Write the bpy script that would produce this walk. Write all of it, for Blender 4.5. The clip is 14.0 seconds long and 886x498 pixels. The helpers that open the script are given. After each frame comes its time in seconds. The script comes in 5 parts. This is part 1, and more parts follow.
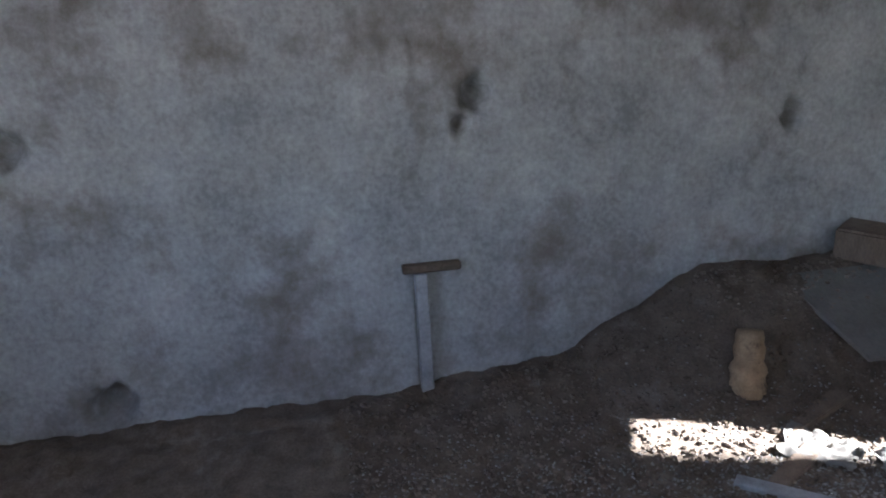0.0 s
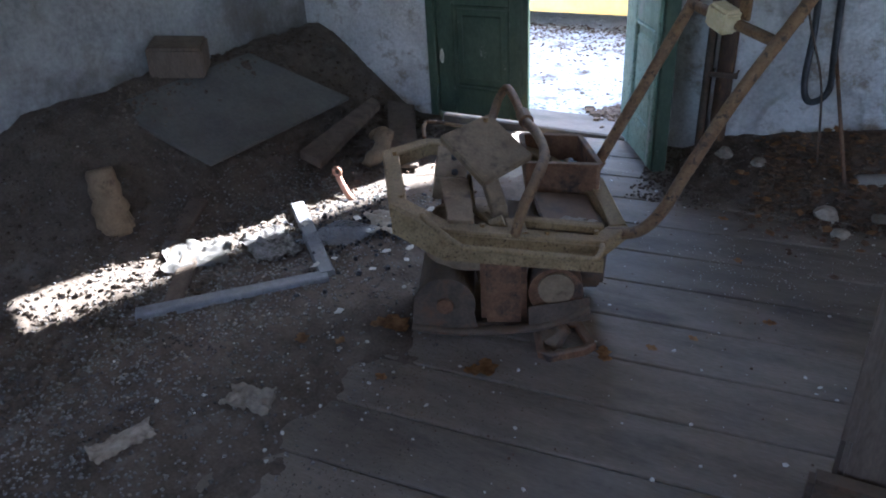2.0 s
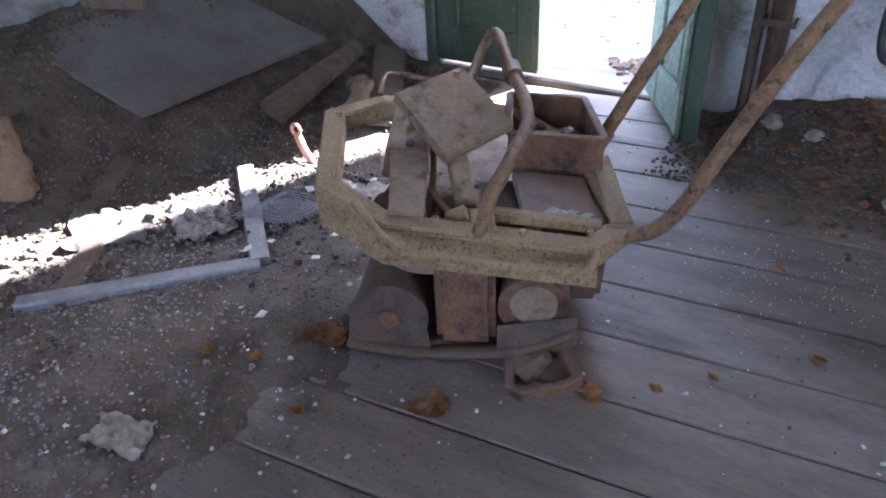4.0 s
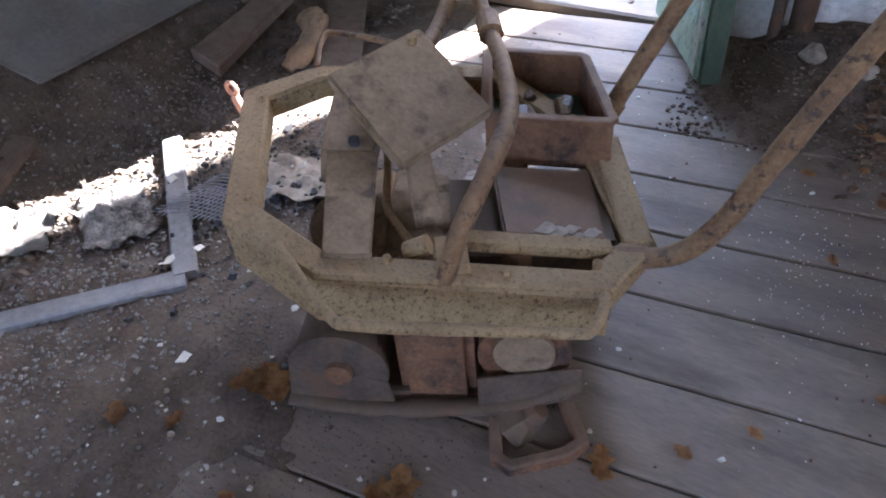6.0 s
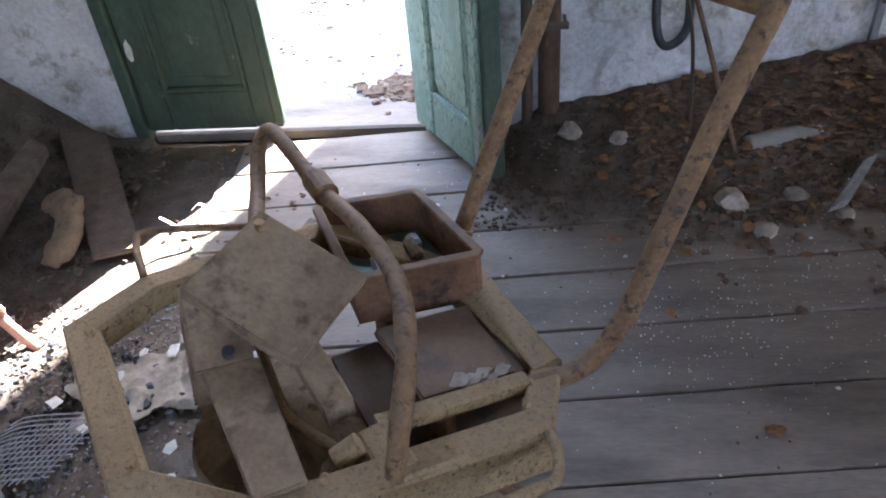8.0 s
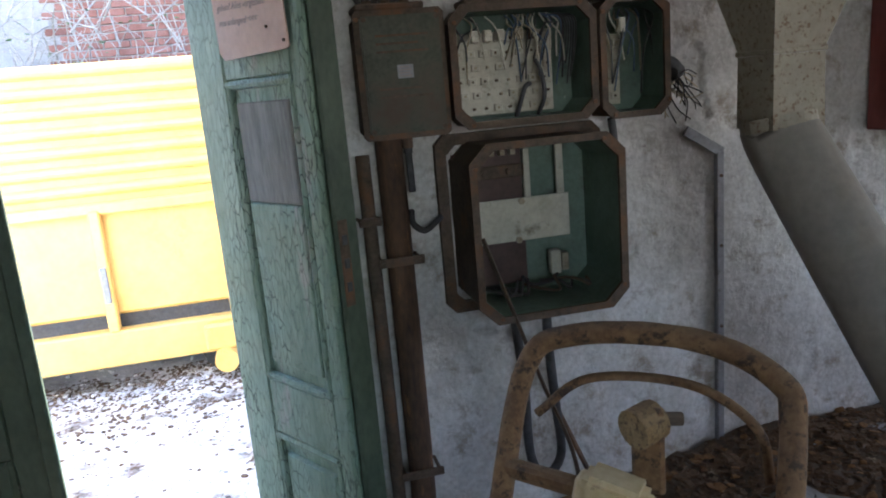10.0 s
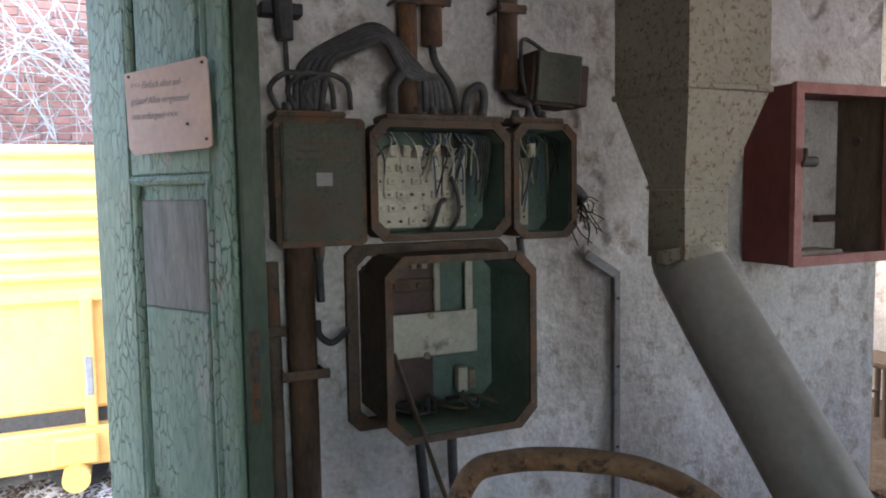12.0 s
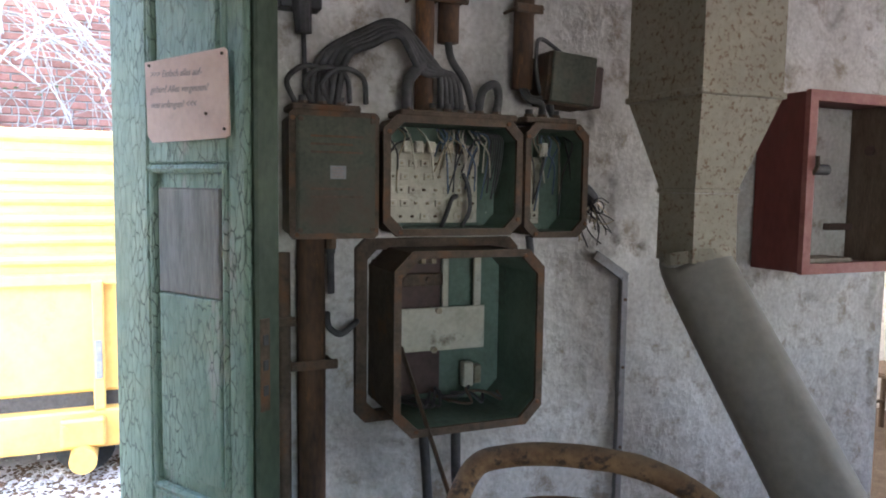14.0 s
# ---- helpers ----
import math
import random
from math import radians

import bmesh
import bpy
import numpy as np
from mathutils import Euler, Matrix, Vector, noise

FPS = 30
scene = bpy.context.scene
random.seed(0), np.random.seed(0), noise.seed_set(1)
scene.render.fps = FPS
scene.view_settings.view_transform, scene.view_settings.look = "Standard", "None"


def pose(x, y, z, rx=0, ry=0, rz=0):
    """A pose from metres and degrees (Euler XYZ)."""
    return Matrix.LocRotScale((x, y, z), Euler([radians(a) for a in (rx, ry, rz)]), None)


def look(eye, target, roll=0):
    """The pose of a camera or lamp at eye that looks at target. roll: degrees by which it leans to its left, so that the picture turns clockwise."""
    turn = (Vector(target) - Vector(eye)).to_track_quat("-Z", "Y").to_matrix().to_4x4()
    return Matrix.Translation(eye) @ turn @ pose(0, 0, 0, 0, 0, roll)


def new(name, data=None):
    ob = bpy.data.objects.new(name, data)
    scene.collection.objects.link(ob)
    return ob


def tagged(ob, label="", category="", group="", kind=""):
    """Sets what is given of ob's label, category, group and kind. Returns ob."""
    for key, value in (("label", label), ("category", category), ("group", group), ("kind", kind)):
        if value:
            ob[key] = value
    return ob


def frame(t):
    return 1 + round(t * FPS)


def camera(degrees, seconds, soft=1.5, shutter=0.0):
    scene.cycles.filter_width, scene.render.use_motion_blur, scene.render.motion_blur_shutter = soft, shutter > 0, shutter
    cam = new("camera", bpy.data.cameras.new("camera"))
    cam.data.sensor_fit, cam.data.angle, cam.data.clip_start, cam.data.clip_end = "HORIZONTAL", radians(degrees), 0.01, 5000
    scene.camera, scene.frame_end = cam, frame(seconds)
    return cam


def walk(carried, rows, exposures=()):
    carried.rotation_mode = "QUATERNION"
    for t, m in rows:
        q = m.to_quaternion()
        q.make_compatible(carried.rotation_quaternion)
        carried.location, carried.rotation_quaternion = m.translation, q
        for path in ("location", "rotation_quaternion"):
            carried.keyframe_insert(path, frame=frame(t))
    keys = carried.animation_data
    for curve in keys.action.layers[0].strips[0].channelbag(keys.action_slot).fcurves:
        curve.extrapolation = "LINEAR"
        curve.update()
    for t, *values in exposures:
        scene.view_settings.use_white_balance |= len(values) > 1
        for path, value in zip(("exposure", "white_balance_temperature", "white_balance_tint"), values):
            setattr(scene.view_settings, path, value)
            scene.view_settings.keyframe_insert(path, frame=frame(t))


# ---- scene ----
cam = camera(62.6, 14.0, soft=1.9)

PATH = [
    (0.0, pose(0.167, -0.818, 1.564, 76.5, 3.2, 79.6)),
    (0.5, pose(0.167, -0.818, 1.564, 72.7, 2.4, 66.0)),
    (1.0, pose(0.167, -0.818, 1.564, 67.6, 2.0, 47.6)),
    (1.5, pose(0.167, -0.818, 1.564, 63.4, 2.6, 36.0)),
    (2.0, pose(0.167, -0.818, 1.564, 60.5, 3.1, 28.5)),
    (2.2, pose(0.167, -0.818, 1.564, 59.36, 3.33, 26.27)),
    (4.3, pose(0.027, -0.051, 1.359, 54.94, 2.63, 32.70)),
    (4.5, pose(-0.006, 0.021, 1.361, 52.90, 2.62, 32.60)),
    (5.0, pose(-0.067, 0.146, 1.356, 50.72, 2.94, 31.83)),
    (5.5, pose(-0.111, 0.275, 1.342, 49.44, 2.90, 31.77)),
    (6.0, pose(-0.154, 0.337, 1.328, 48.10, 4.35, 30.28)),
    (6.5, pose(-0.250, 0.360, 1.339, 48.14, 5.28, 23.87)),
    (7.0, pose(-0.348, 0.354, 1.349, 48.41, 5.24, 18.26)),
    (7.5, pose(-0.428, 0.357, 1.357, 48.56, 5.84, 11.67)),
    (8.0, pose(-0.466, 0.409, 1.414, 52.94, 4.62, 4.69)),
    (8.5, pose(-0.518, 0.547, 1.448, 62.70, 5.37, -1.22)),
    (8.8, pose(-0.509, 0.629, 1.505, 67.28, 6.32, -4.21)),
    (9.0, pose(-0.546, 0.700, 1.603, 68.22, 6.25, -6.14)),
    (9.2, pose(-0.592, 0.734, 1.638, 70.26, 5.65, -7.60)),
    (11.3, pose(-0.828, 0.941, 1.701, 83.68, 4.50, -21.91)),
    (11.5, pose(-0.830, 0.937, 1.692, 84.49, 3.71, -22.43)),
    (12.0, pose(-0.837, 0.927, 1.692, 85.56, 0.95, -23.70)),
    (12.5, pose(-0.840, 0.912, 1.689, 85.74, 0.80, -23.64)),
    (13.0, pose(-0.846, 0.913, 1.691, 85.57, 0.07, -23.61)),
    (13.5, pose(-0.851, 0.908, 1.693, 85.46, -0.41, -23.86)),
    (14.0, pose(-0.849, 0.909, 1.692, 85.27, -0.83, -22.88)),
]
EXPO = [(0.0, 4.05, 5600, 15), (2.2, 3.75, 5300, 14), (4.3, 4.95, 5600, 21), (7.5, 4.8, 5850, 20), (8.2, 4.55, 5900, 17), (8.8, 3.9, 6000, 16),
        (9.2, 3.9, 6000, 16), (11.3, 3.8, 6150, 17), (12.0, 4.05, 6150, 17), (14.0, 4.3, 6150, 17)]
walk(cam, PATH, EXPO)

# ---- light ----
world = bpy.data.worlds.new("sky")
scene.world = world
world.use_nodes = True
wn = world.node_tree.nodes
sky = wn.new("ShaderNodeTexSky")
sky.sky_type = 'NISHITA'
sky.sun_disc = False
sky.sun_elevation, sky.sun_rotation = radians(36.3), radians(20.6)
wn["Background"].inputs[1].default_value = 0.15
world.node_tree.links.new(sky.outputs[0], wn["Background"].inputs[0])
sun = new("sun", bpy.data.lights.new("sun", 'SUN'))
sun.data.energy, sun.data.angle, sun.data.color = 5.0, radians(0.4), (1.0, 0.95, 0.86)
sun.matrix_world = look((0, 0, 0), (-0.352 * 0.806, -0.936 * 0.806, -0.592))


def window_light(name, eye, target, w, h, watts, color):
    lamp = new(name, bpy.data.lights.new(name, 'AREA'))
    lamp.data.shape, lamp.data.size, lamp.data.size_y = 'RECTANGLE', w, h
    lamp.data.energy, lamp.data.color = watts, color
    lamp.matrix_world = look(eye, target)


window_light("daylight_back_window", (-0.6, -3.02, 1.75), (-0.6, 0, 1.6), 1.7, 1.3, 0.85, (1.0, 0.90, 0.77))
window_light("daylight_side_window", (4.62, 0.6, 1.75), (0, 0.6, 1.5), 1.6, 1.3, 1.45, (1.0, 0.90, 0.77))
window_light("daylight_far_window", (3.3, 5.42, 1.6), (3.3, 3, 1.3), 1.3, 1.3, 6.0, (1.0, 0.90, 0.77))
# added fill lamp out of sight above the door head, boosts skylight on the floor
window_light("door_sky_fill", (-1.18, 3.75, 2.95), (-1.18, 2.25, 0.0), 0.6, 0.6, 3.6, (0.60, 0.78, 1.0))


# ---- materials ----
def ramp_colors(tree, fac, stops):
    r = tree.nodes.new("ShaderNodeValToRGB")
    els = r.color_ramp.elements
    while len(els) < len(stops):
        els.new(0.5)
    for el, (p, c) in zip(els, stops):
        el.position, el.color = p, (*c, 1)
    tree.links.new(fac, r.inputs[0])
    return r.outputs[0]


def surface(name, a, b, scale=8.0, rough=0.8, metal=0.0, bump=0.3, stain=None, stain_scale=2.5, stain_at=(0.52, 0.62),
            fine=60.0, stretch=(1, 1, 1), dust=None, dust_at=(0.15, 0.8), vary=0.0, crackle=0.0, bump_depth=0.004):
    """Two-scale noise colour, stains, optional dust on upward faces, cracked paint and fine relief."""
    m = bpy.data.materials.new(name)
    m.use_nodes = True
    t = m.node_tree
    n, l = t.nodes, t.links
    bs = n["Principled BSDF"]
    geo = n.new("ShaderNodeNewGeometry")
    mp = n.new("ShaderNodeMapping")
    mp.inputs["Scale"].default_value = stretch
    l.new(geo.outputs["Position"], mp.inputs[0])
    n1 = n.new("ShaderNodeTexNoise")
    n1.inputs["Scale"].default_value, n1.inputs["Detail"].default_value, n1.inputs["Roughness"].default_value = scale, 8, 0.65
    l.new(mp.outputs[0], n1.inputs["Vector"])
    n2 = n.new("ShaderNodeTexNoise")
    n2.inputs["Scale"].default_value, n2.inputs["Detail"].default_value = fine, 5
    l.new(mp.outputs[0], n2.inputs["Vector"])
    mid = n.new("ShaderNodeMath")
    mid.operation = 'MULTIPLY_ADD'
    mid.inputs[1].default_value = 0.35
    l.new(n2.outputs[0], mid.inputs[0])
    sc = n.new("ShaderNodeMath")
    sc.operation = 'MULTIPLY'
    sc.inputs[1].default_value = 0.65
    l.new(n1.outputs[0], sc.inputs[0])
    l.new(sc.outputs[0], mid.inputs[2])
    col = ramp_colors(t, mid.outputs[0], [(0.36, a), (0.62, b)])
    if stain:
        n3 = n.new("ShaderNodeTexNoise")
        n3.inputs["Scale"].default_value, n3.inputs["Detail"].default_value, n3.inputs["Roughness"].default_value = stain_scale, 9, 0.7
        l.new(mp.outputs[0], n3.inputs["Vector"])
        f = ramp_colors(t, n3.outputs[0], [(stain_at[0], (0, 0, 0)), (stain_at[1], (1, 1, 1))])
        mx = n.new("ShaderNodeMixRGB")
        mx.inputs[2].default_value = (*stain, 1)
        l.new(f, mx.inputs[0])
        l.new(col, mx.inputs[1])
        col = mx.outputs[0]
    height = mid.outputs[0]
    if crackle:
        vo = n.new("ShaderNodeTexVoronoi")
        vo.feature = 'DISTANCE_TO_EDGE'
        vo.inputs["Scale"].default_value = crackle
        wob = n.new("ShaderNodeMixRGB")
        wob.inputs[0].default_value = 0.04
        l.new(mp.outputs[0], wob.inputs[1])
        l.new(n1.outputs[1], wob.inputs[2])
        l.new(wob.outputs[0], vo.inputs["Vector"])
        f = ramp_colors(t, vo.outputs[0], [(0.0, (1, 1, 1)), (0.07, (0, 0, 0))])
        gate = n.new("ShaderNodeMath")
        gate.operation = 'MULTIPLY'
        g2 = ramp_colors(t, n1.outputs[0], [(0.4, (0.25, 0.25, 0.25)), (0.6, (1, 1, 1))])
        l.new(f, gate.inputs[0])
        l.new(g2, gate.inputs[1])
        mx = n.new("ShaderNodeMixRGB")
        mx.inputs[2].default_value = (a[0] * 0.3, a[1] * 0.3, a[2] * 0.3, 1)
        l.new(gate.outputs[0], mx.inputs[0])
        l.new(col, mx.inputs[1])
        col = mx.outputs[0]
        sub = n.new("ShaderNodeMath")
        sub.operation = 'SUBTRACT'
        l.new(height, sub.inputs[0])
        l.new(gate.outputs[0], sub.inputs[1])
        height = sub.outputs[0]
    if dust:
        sx = n.new("ShaderNodeSeparateXYZ")
        l.new(geo.outputs["Normal"], sx.inputs[0])
        f = ramp_colors(t, sx.outputs[2], [(dust_at[0], (0, 0, 0)), (dust_at[1], (0.45, 0.45, 0.45))])
        mx = n.new("ShaderNodeMixRGB")
        mx.inputs[2].default_value = (*dust, 1)
        l.new(f, mx.inputs[0])
        l.new(col, mx.inputs[1])
        col = mx.outputs[0]
    if vary:
        oi = n.new("ShaderNodeObjectInfo")
        hs = n.new("ShaderNodeHueSaturation")
        mr = n.new("ShaderNodeMapRange")
        mr.inputs[3].default_value, mr.inputs[4].default_value = 1 - vary, 1 + vary
        l.new(oi.outputs["Random"], mr.inputs[0])
        l.new(mr.outputs[0], hs.inputs["Value"])
        l.new(col, hs.inputs["Color"])
        col = hs.outputs[0]
    l.new(col, bs.inputs["Base Color"])
    bs.inputs["Roughness"].default_value = rough
    bs.inputs["Metallic"].default_value = metal
    bp = n.new("ShaderNodeBump")
    bp.inputs["Strength"].default_value, bp.inputs["Distance"].default_value = bump, bump_depth
    l.new(height, bp.inputs["Height"])
    l.new(bp.outputs[0], bs.inputs["Normal"])
    return m


DUSTC = (0.20, 0.165, 0.125)
M = dict(
    whitewash=surface("whitewash", (0.42, 0.40, 0.37), (0.68, 0.66, 0.63), 3.8, 0.92, 0, 1.0, (0.31, 0.26, 0.21), 7.5, (0.53, 0.66), 55, bump_depth=0.016),
    # whitewash darkened for the dim west wall, low light put into the colour; stained too
    whitewash_left=surface("whitewash_dimmed", (0.19, 0.187, 0.185), (0.37, 0.365, 0.36), 2.2, 0.92, 0, 0.6, (0.15, 0.13, 0.112), 1.3, (0.5, 0.64), 40),
    plank=surface("grey_floor_planks", (0.14, 0.112, 0.084), (0.225, 0.185, 0.143), 6, 0.7, 0, 0.7, (0.075, 0.058, 0.044), 2.6, (0.52, 0.72), 70, (0.5, 1.8, 1), vary=0.12),
    dirt=surface("earth", (0.062, 0.046, 0.033), (0.145, 0.112, 0.082), 10, 0.97, 0, 0.9, (0.18, 0.155, 0.13), 5.0, (0.57, 0.74), 90, bump_depth=0.012),
    ash=surface("ash_rubble", (0.10, 0.09, 0.08), (0.29, 0.275, 0.255), 30, 0.97, 0, 0.9, (0.06, 0.052, 0.045), 9, (0.52, 0.62), 120, bump_depth=0.01),
    outside=surface("outdoor_ground", (0.42, 0.40, 0.375), (0.64, 0.62, 0.59), 9, 0.95, 0, 0.8, (0.15, 0.12, 0.095), 3.4, (0.54, 0.66), 60, bump_depth=0.012),
    green=surface("green_door_paint", (0.12, 0.205, 0.152), (0.235, 0.345, 0.262), 7, 0.6, 0, 0.9, (0.29, 0.31, 0.27), 5.0, (0.60, 0.68), 70, (1, 1, 0.3), crackle=60),
    # darker copy of the door green: shade of the unlit parts is in its colour
    green_shaded=surface("green_door_paint_shaded", (0.03, 0.053, 0.032), (0.066, 0.098, 0.062), 7, 0.55, 0, 0.6, (0.20, 0.20, 0.175), 11, (0.635, 0.67), 60, (1, 1, 0.6)),
    bare=surface("bare_grey_wood", (0.15, 0.15, 0.135), (0.27, 0.265, 0.24), 14, 0.85, 0, 0.6, None, fine=80, stretch=(3, 3, 0.4)),
    yellow=surface("yellow_vehicle_paint", (0.74, 0.43, 0.11), (0.85, 0.54, 0.16), 3, 0.45, 0, 0.15, (0.33, 0.20, 0.06), 2.4, (0.64, 0.78), 30),
    rust=surface("rusted_steel", (0.10, 0.045, 0.022), (0.23, 0.12, 0.06), 14, 0.85, 0.15, 0.7, (0.045, 0.03, 0.022), 8, (0.52, 0.64), 90, dust=DUSTC),
    dusty=surface("dusty_yellow_steel", (0.19, 0.125, 0.055), (0.34, 0.235, 0.113), 24, 0.92, 0, 1.0, (0.07, 0.045, 0.026), 105, (0.52, 0.64), 200, dust=(0.27, 0.197, 0.118)),
    dusty_brown=surface("dust_caked_plate", (0.165, 0.113, 0.066), (0.265, 0.188, 0.112), 20, 0.95, 0, 0.9, (0.085, 0.06, 0.038), 14, (0.54, 0.66), 110),
    tube=surface("rusty_tube", (0.115, 0.058, 0.027), (0.245, 0.145, 0.066), 20, 0.72, 0.2, 0.6, (0.045, 0.026, 0.016), 36, (0.53, 0.62), 100, dust=(0.20, 0.145, 0.095), dust_at=(0.4, 1.0)),
    cast=surface("dirty_cast_iron", (0.055, 0.038, 0.026), (0.13, 0.092, 0.062), 12, 0.8, 0.1, 0.7, (0.15, 0.07, 0.03), 6, (0.52, 0.66), 80, dust=(0.155, 0.115, 0.075)),
    rustdark=surface("dark_rusty_pipe", (0.045, 0.03, 0.022), (0.13, 0.07, 0.038), 9, 0.8, 0.2, 0.6, (0.22, 0.11, 0.045), 12, (0.58, 0.66), 90, (1, 1, 0.3)),
    cover=surface("olive_cover_paint", (0.045, 0.052, 0.034), (0.092, 0.098, 0.066), 10, 0.7, 0, 0.5, (0.075, 0.05, 0.032), 5, (0.48, 0.66), 80),
    boxgreen=surface("green_box_inside", (0.075, 0.118, 0.088), (0.13, 0.19, 0.145), 6, 0.6, 0, 0.3, (0.06, 0.06, 0.045), 5, (0.54, 0.7), 60),
    plastic=surface("yellowed_insulator_board", (0.40, 0.37, 0.29), (0.56, 0.53, 0.43), 14, 0.6, 0, 0.3, (0.2, 0.17, 0.12), 9, (0.56, 0.68)),
    cream=surface("cream_plastic", (0.58, 0.45, 0.24), (0.72, 0.60, 0.37), 20, 0.5, 0, 0.3, (0.3, 0.21, 0.11), 22, (0.6, 0.7)),
    brown=surface("brown_board", (0.06, 0.035, 0.03), (0.10, 0.06, 0.05), 14, 0.7, 0, 0.2),
    # black for cables and rubber, and for painted shade in gaps and holes
    black=surface("black_rubber_and_gap_shade", (0.022, 0.022, 0.023), (0.06, 0.06, 0.062), 25, 0.6, 0, 0.3),
    greycable=surface("grey_cable", (0.028, 0.028, 0.029), (0.068, 0.068, 0.067), 25, 0.6, 0, 0.2),
    blue=surface("blue_wire", (0.05, 0.09, 0.16), (0.10, 0.15, 0.22), 25, 0.5, 0, 0.1),
    brass=surface("tarnished_terminal", (0.25, 0.2, 0.13), (0.45, 0.4, 0.3), 40, 0.4, 0.8, 0.2),
    galv=surface("grey_steel_strip", (0.20, 0.20, 0.205), (0.32, 0.32, 0.33), 12, 0.55, 0.3, 0.3, (0.1, 0.08, 0.06), 9, (0.6, 0.7)),
    duct=surface("spotted_beige_sheet_metal", (0.26, 0.232, 0.172), (0.36, 0.322, 0.243), 4, 0.6, 0.1, 0.4, (0.165, 0.105, 0.06), 75, (0.53, 0.62), 50),
    duct_low=surface("grey_beige_sheet_metal", (0.19, 0.175, 0.15), (0.26, 0.24, 0.205), 3, 0.6, 0.1, 0.3, (0.12, 0.08, 0.05), 9, (0.66, 0.72), 50),
    red=surface("dark_red_cabinet_paint", (0.11, 0.02, 0.016), (0.17, 0.036, 0.028), 9, 0.55, 0, 0.3, (0.10, 0.03, 0.025), 5, (0.55, 0.7), 50, (1, 1, 0.4)),
    redlight=surface("worn_red_edge", (0.25, 0.075, 0.06), (0.36, 0.14, 0.11), 12, 0.6, 0, 0.3),
    wood=surface("old_brown_wood", (0.085, 0.06, 0.042), (0.165, 0.12, 0.085), 10, 0.85, 0, 0.4, None, fine=70, stretch=(2, 2, 0.5)),
    greyboard=surface("dusty_grey_board", (0.10, 0.092, 0.08), (0.155, 0.145, 0.128), 5, 0.9, 0, 0.4, (0.10, 0.09, 0.075), 3, (0.55, 0.7)),
    sign=surface("pink_cardboard", (0.62, 0.44, 0.36), (0.72, 0.54, 0.45), 8, 0.8, 0, 0.15, (0.5, 0.36, 0.29), 4, (0.6, 0.75)),
    ink=surface("pencil_ink", (0.25, 0.21, 0.2), (0.34, 0.29, 0.27), 20, 0.8, 0, 0.1),
    paint_chip=surface("pale_paint_chips", (0.42, 0.40, 0.36), (0.66, 0.64, 0.58), 20, 0.9, 0, 0.2, vary=0.2),
    leaf=surface("dry_leaves", (0.17, 0.075, 0.025), (0.36, 0.19, 0.07), 30, 0.85, 0, 0.3, vary=0.35),
    litter=surface("brown_leaf_litter", (0.05, 0.03, 0.018), (0.15, 0.093, 0.052), 14, 0.9, 0, 0.3, (0.25, 0.19, 0.13), 13, (0.60, 0.66)),
    stone=surface("pale_rubble", (0.195, 0.16, 0.12), (0.36, 0.31, 0.25), 16, 0.95, 0, 0.5, vary=0.25),
    copper=surface("pink_copper_hook", (0.42, 0.20, 0.13), (0.55, 0.30, 0.21), 20, 0.5, 0.2, 0.2),
    twig=surface("pale_twigs", (0.22, 0.19, 0.16), (0.42, 0.39, 0.35), 20, 0.9, 0, 0.3),
    foliage=surface("green_leaves", (0.04, 0.10, 0.03), (0.09, 0.20, 0.07), 20, 0.7, 0, 0.2),
    brick=surface("red_brick", (0.20, 0.08, 0.055), (0.33, 0.15, 0.11), 9, 0.9, 0, 0.5, vary=0.2),
    mortar=surface("mortar", (0.28, 0.26, 0.24), (0.38, 0.36, 0.33), 12, 0.95, 0, 0.5),
    tyre=surface("black_rubber", (0.025, 0.025, 0.025), (0.05, 0.05, 0.05), 20, 0.85),
    blueframe=surface("violet_window_paint", (0.16, 0.15, 0.33), (0.26, 0.25, 0.44), 9, 0.6, 0, 0.3),
    ceiling=surface("old_ceiling_plaster", (0.34, 0.33, 0.31), (0.50, 0.49, 0.47), 4, 0.95, 0, 0.5, (0.2, 0.18, 0.15), 1.5, (0.55, 0.7)),
)
M["coal"] = surface("black_slag", (0.012, 0.012, 0.014), (0.05, 0.05, 0.055), 40, 0.45, 0, 0.5)
glass = bpy.data.materials.new("window_glass")
glass.use_nodes = True
gb = glass.node_tree.nodes["Principled BSDF"]
gb.inputs["Transmission Weight"].default_value, gb.inputs["Roughness"].default_value = 1.0, 0.05
M["glass"] = glass


# ---- mesh helpers ----
def part(name, bm, material, parent=None, label="", smooth=False):
    me = bpy.data.meshes.new(name)
    bm.to_mesh(me)
    bm.free()
    if smooth:
        for p in me.polygons:
            p.use_smooth = True
    me.materials.append(M[material])
    ob = new(name, me)
    if parent is not None:
        ob.parent = parent
    if label:
        ob["label"] = label
    return ob


def thing(name, label, category, group="", kind=""):
    return tagged(new(name), label, category, group, kind)


def bm_box(x0, x1, y0, y1, z0, z1, bevel=0.004, m=None, seg=1, bm=None):
    own = bmesh.new()
    bmesh.ops.create_cube(own, size=1.0)
    bmesh.ops.scale(own, vec=(x1 - x0, y1 - y0, z1 - z0), verts=own.verts)
    if bevel > 0:
        bmesh.ops.bevel(own, geom=list(own.edges), offset=min(bevel, 0.45 * min(x1 - x0, y1 - y0, z1 - z0)), segments=seg, affect='EDGES')
    bmesh.ops.translate(own, vec=((x0 + x1) / 2, (y0 + y1) / 2, (z0 + z1) / 2), verts=own.verts)
    if m is not None:
        bmesh.ops.transform(own, matrix=m, verts=own.verts)
    if bm is None:
        return own
    join(bm, own)
    return bm


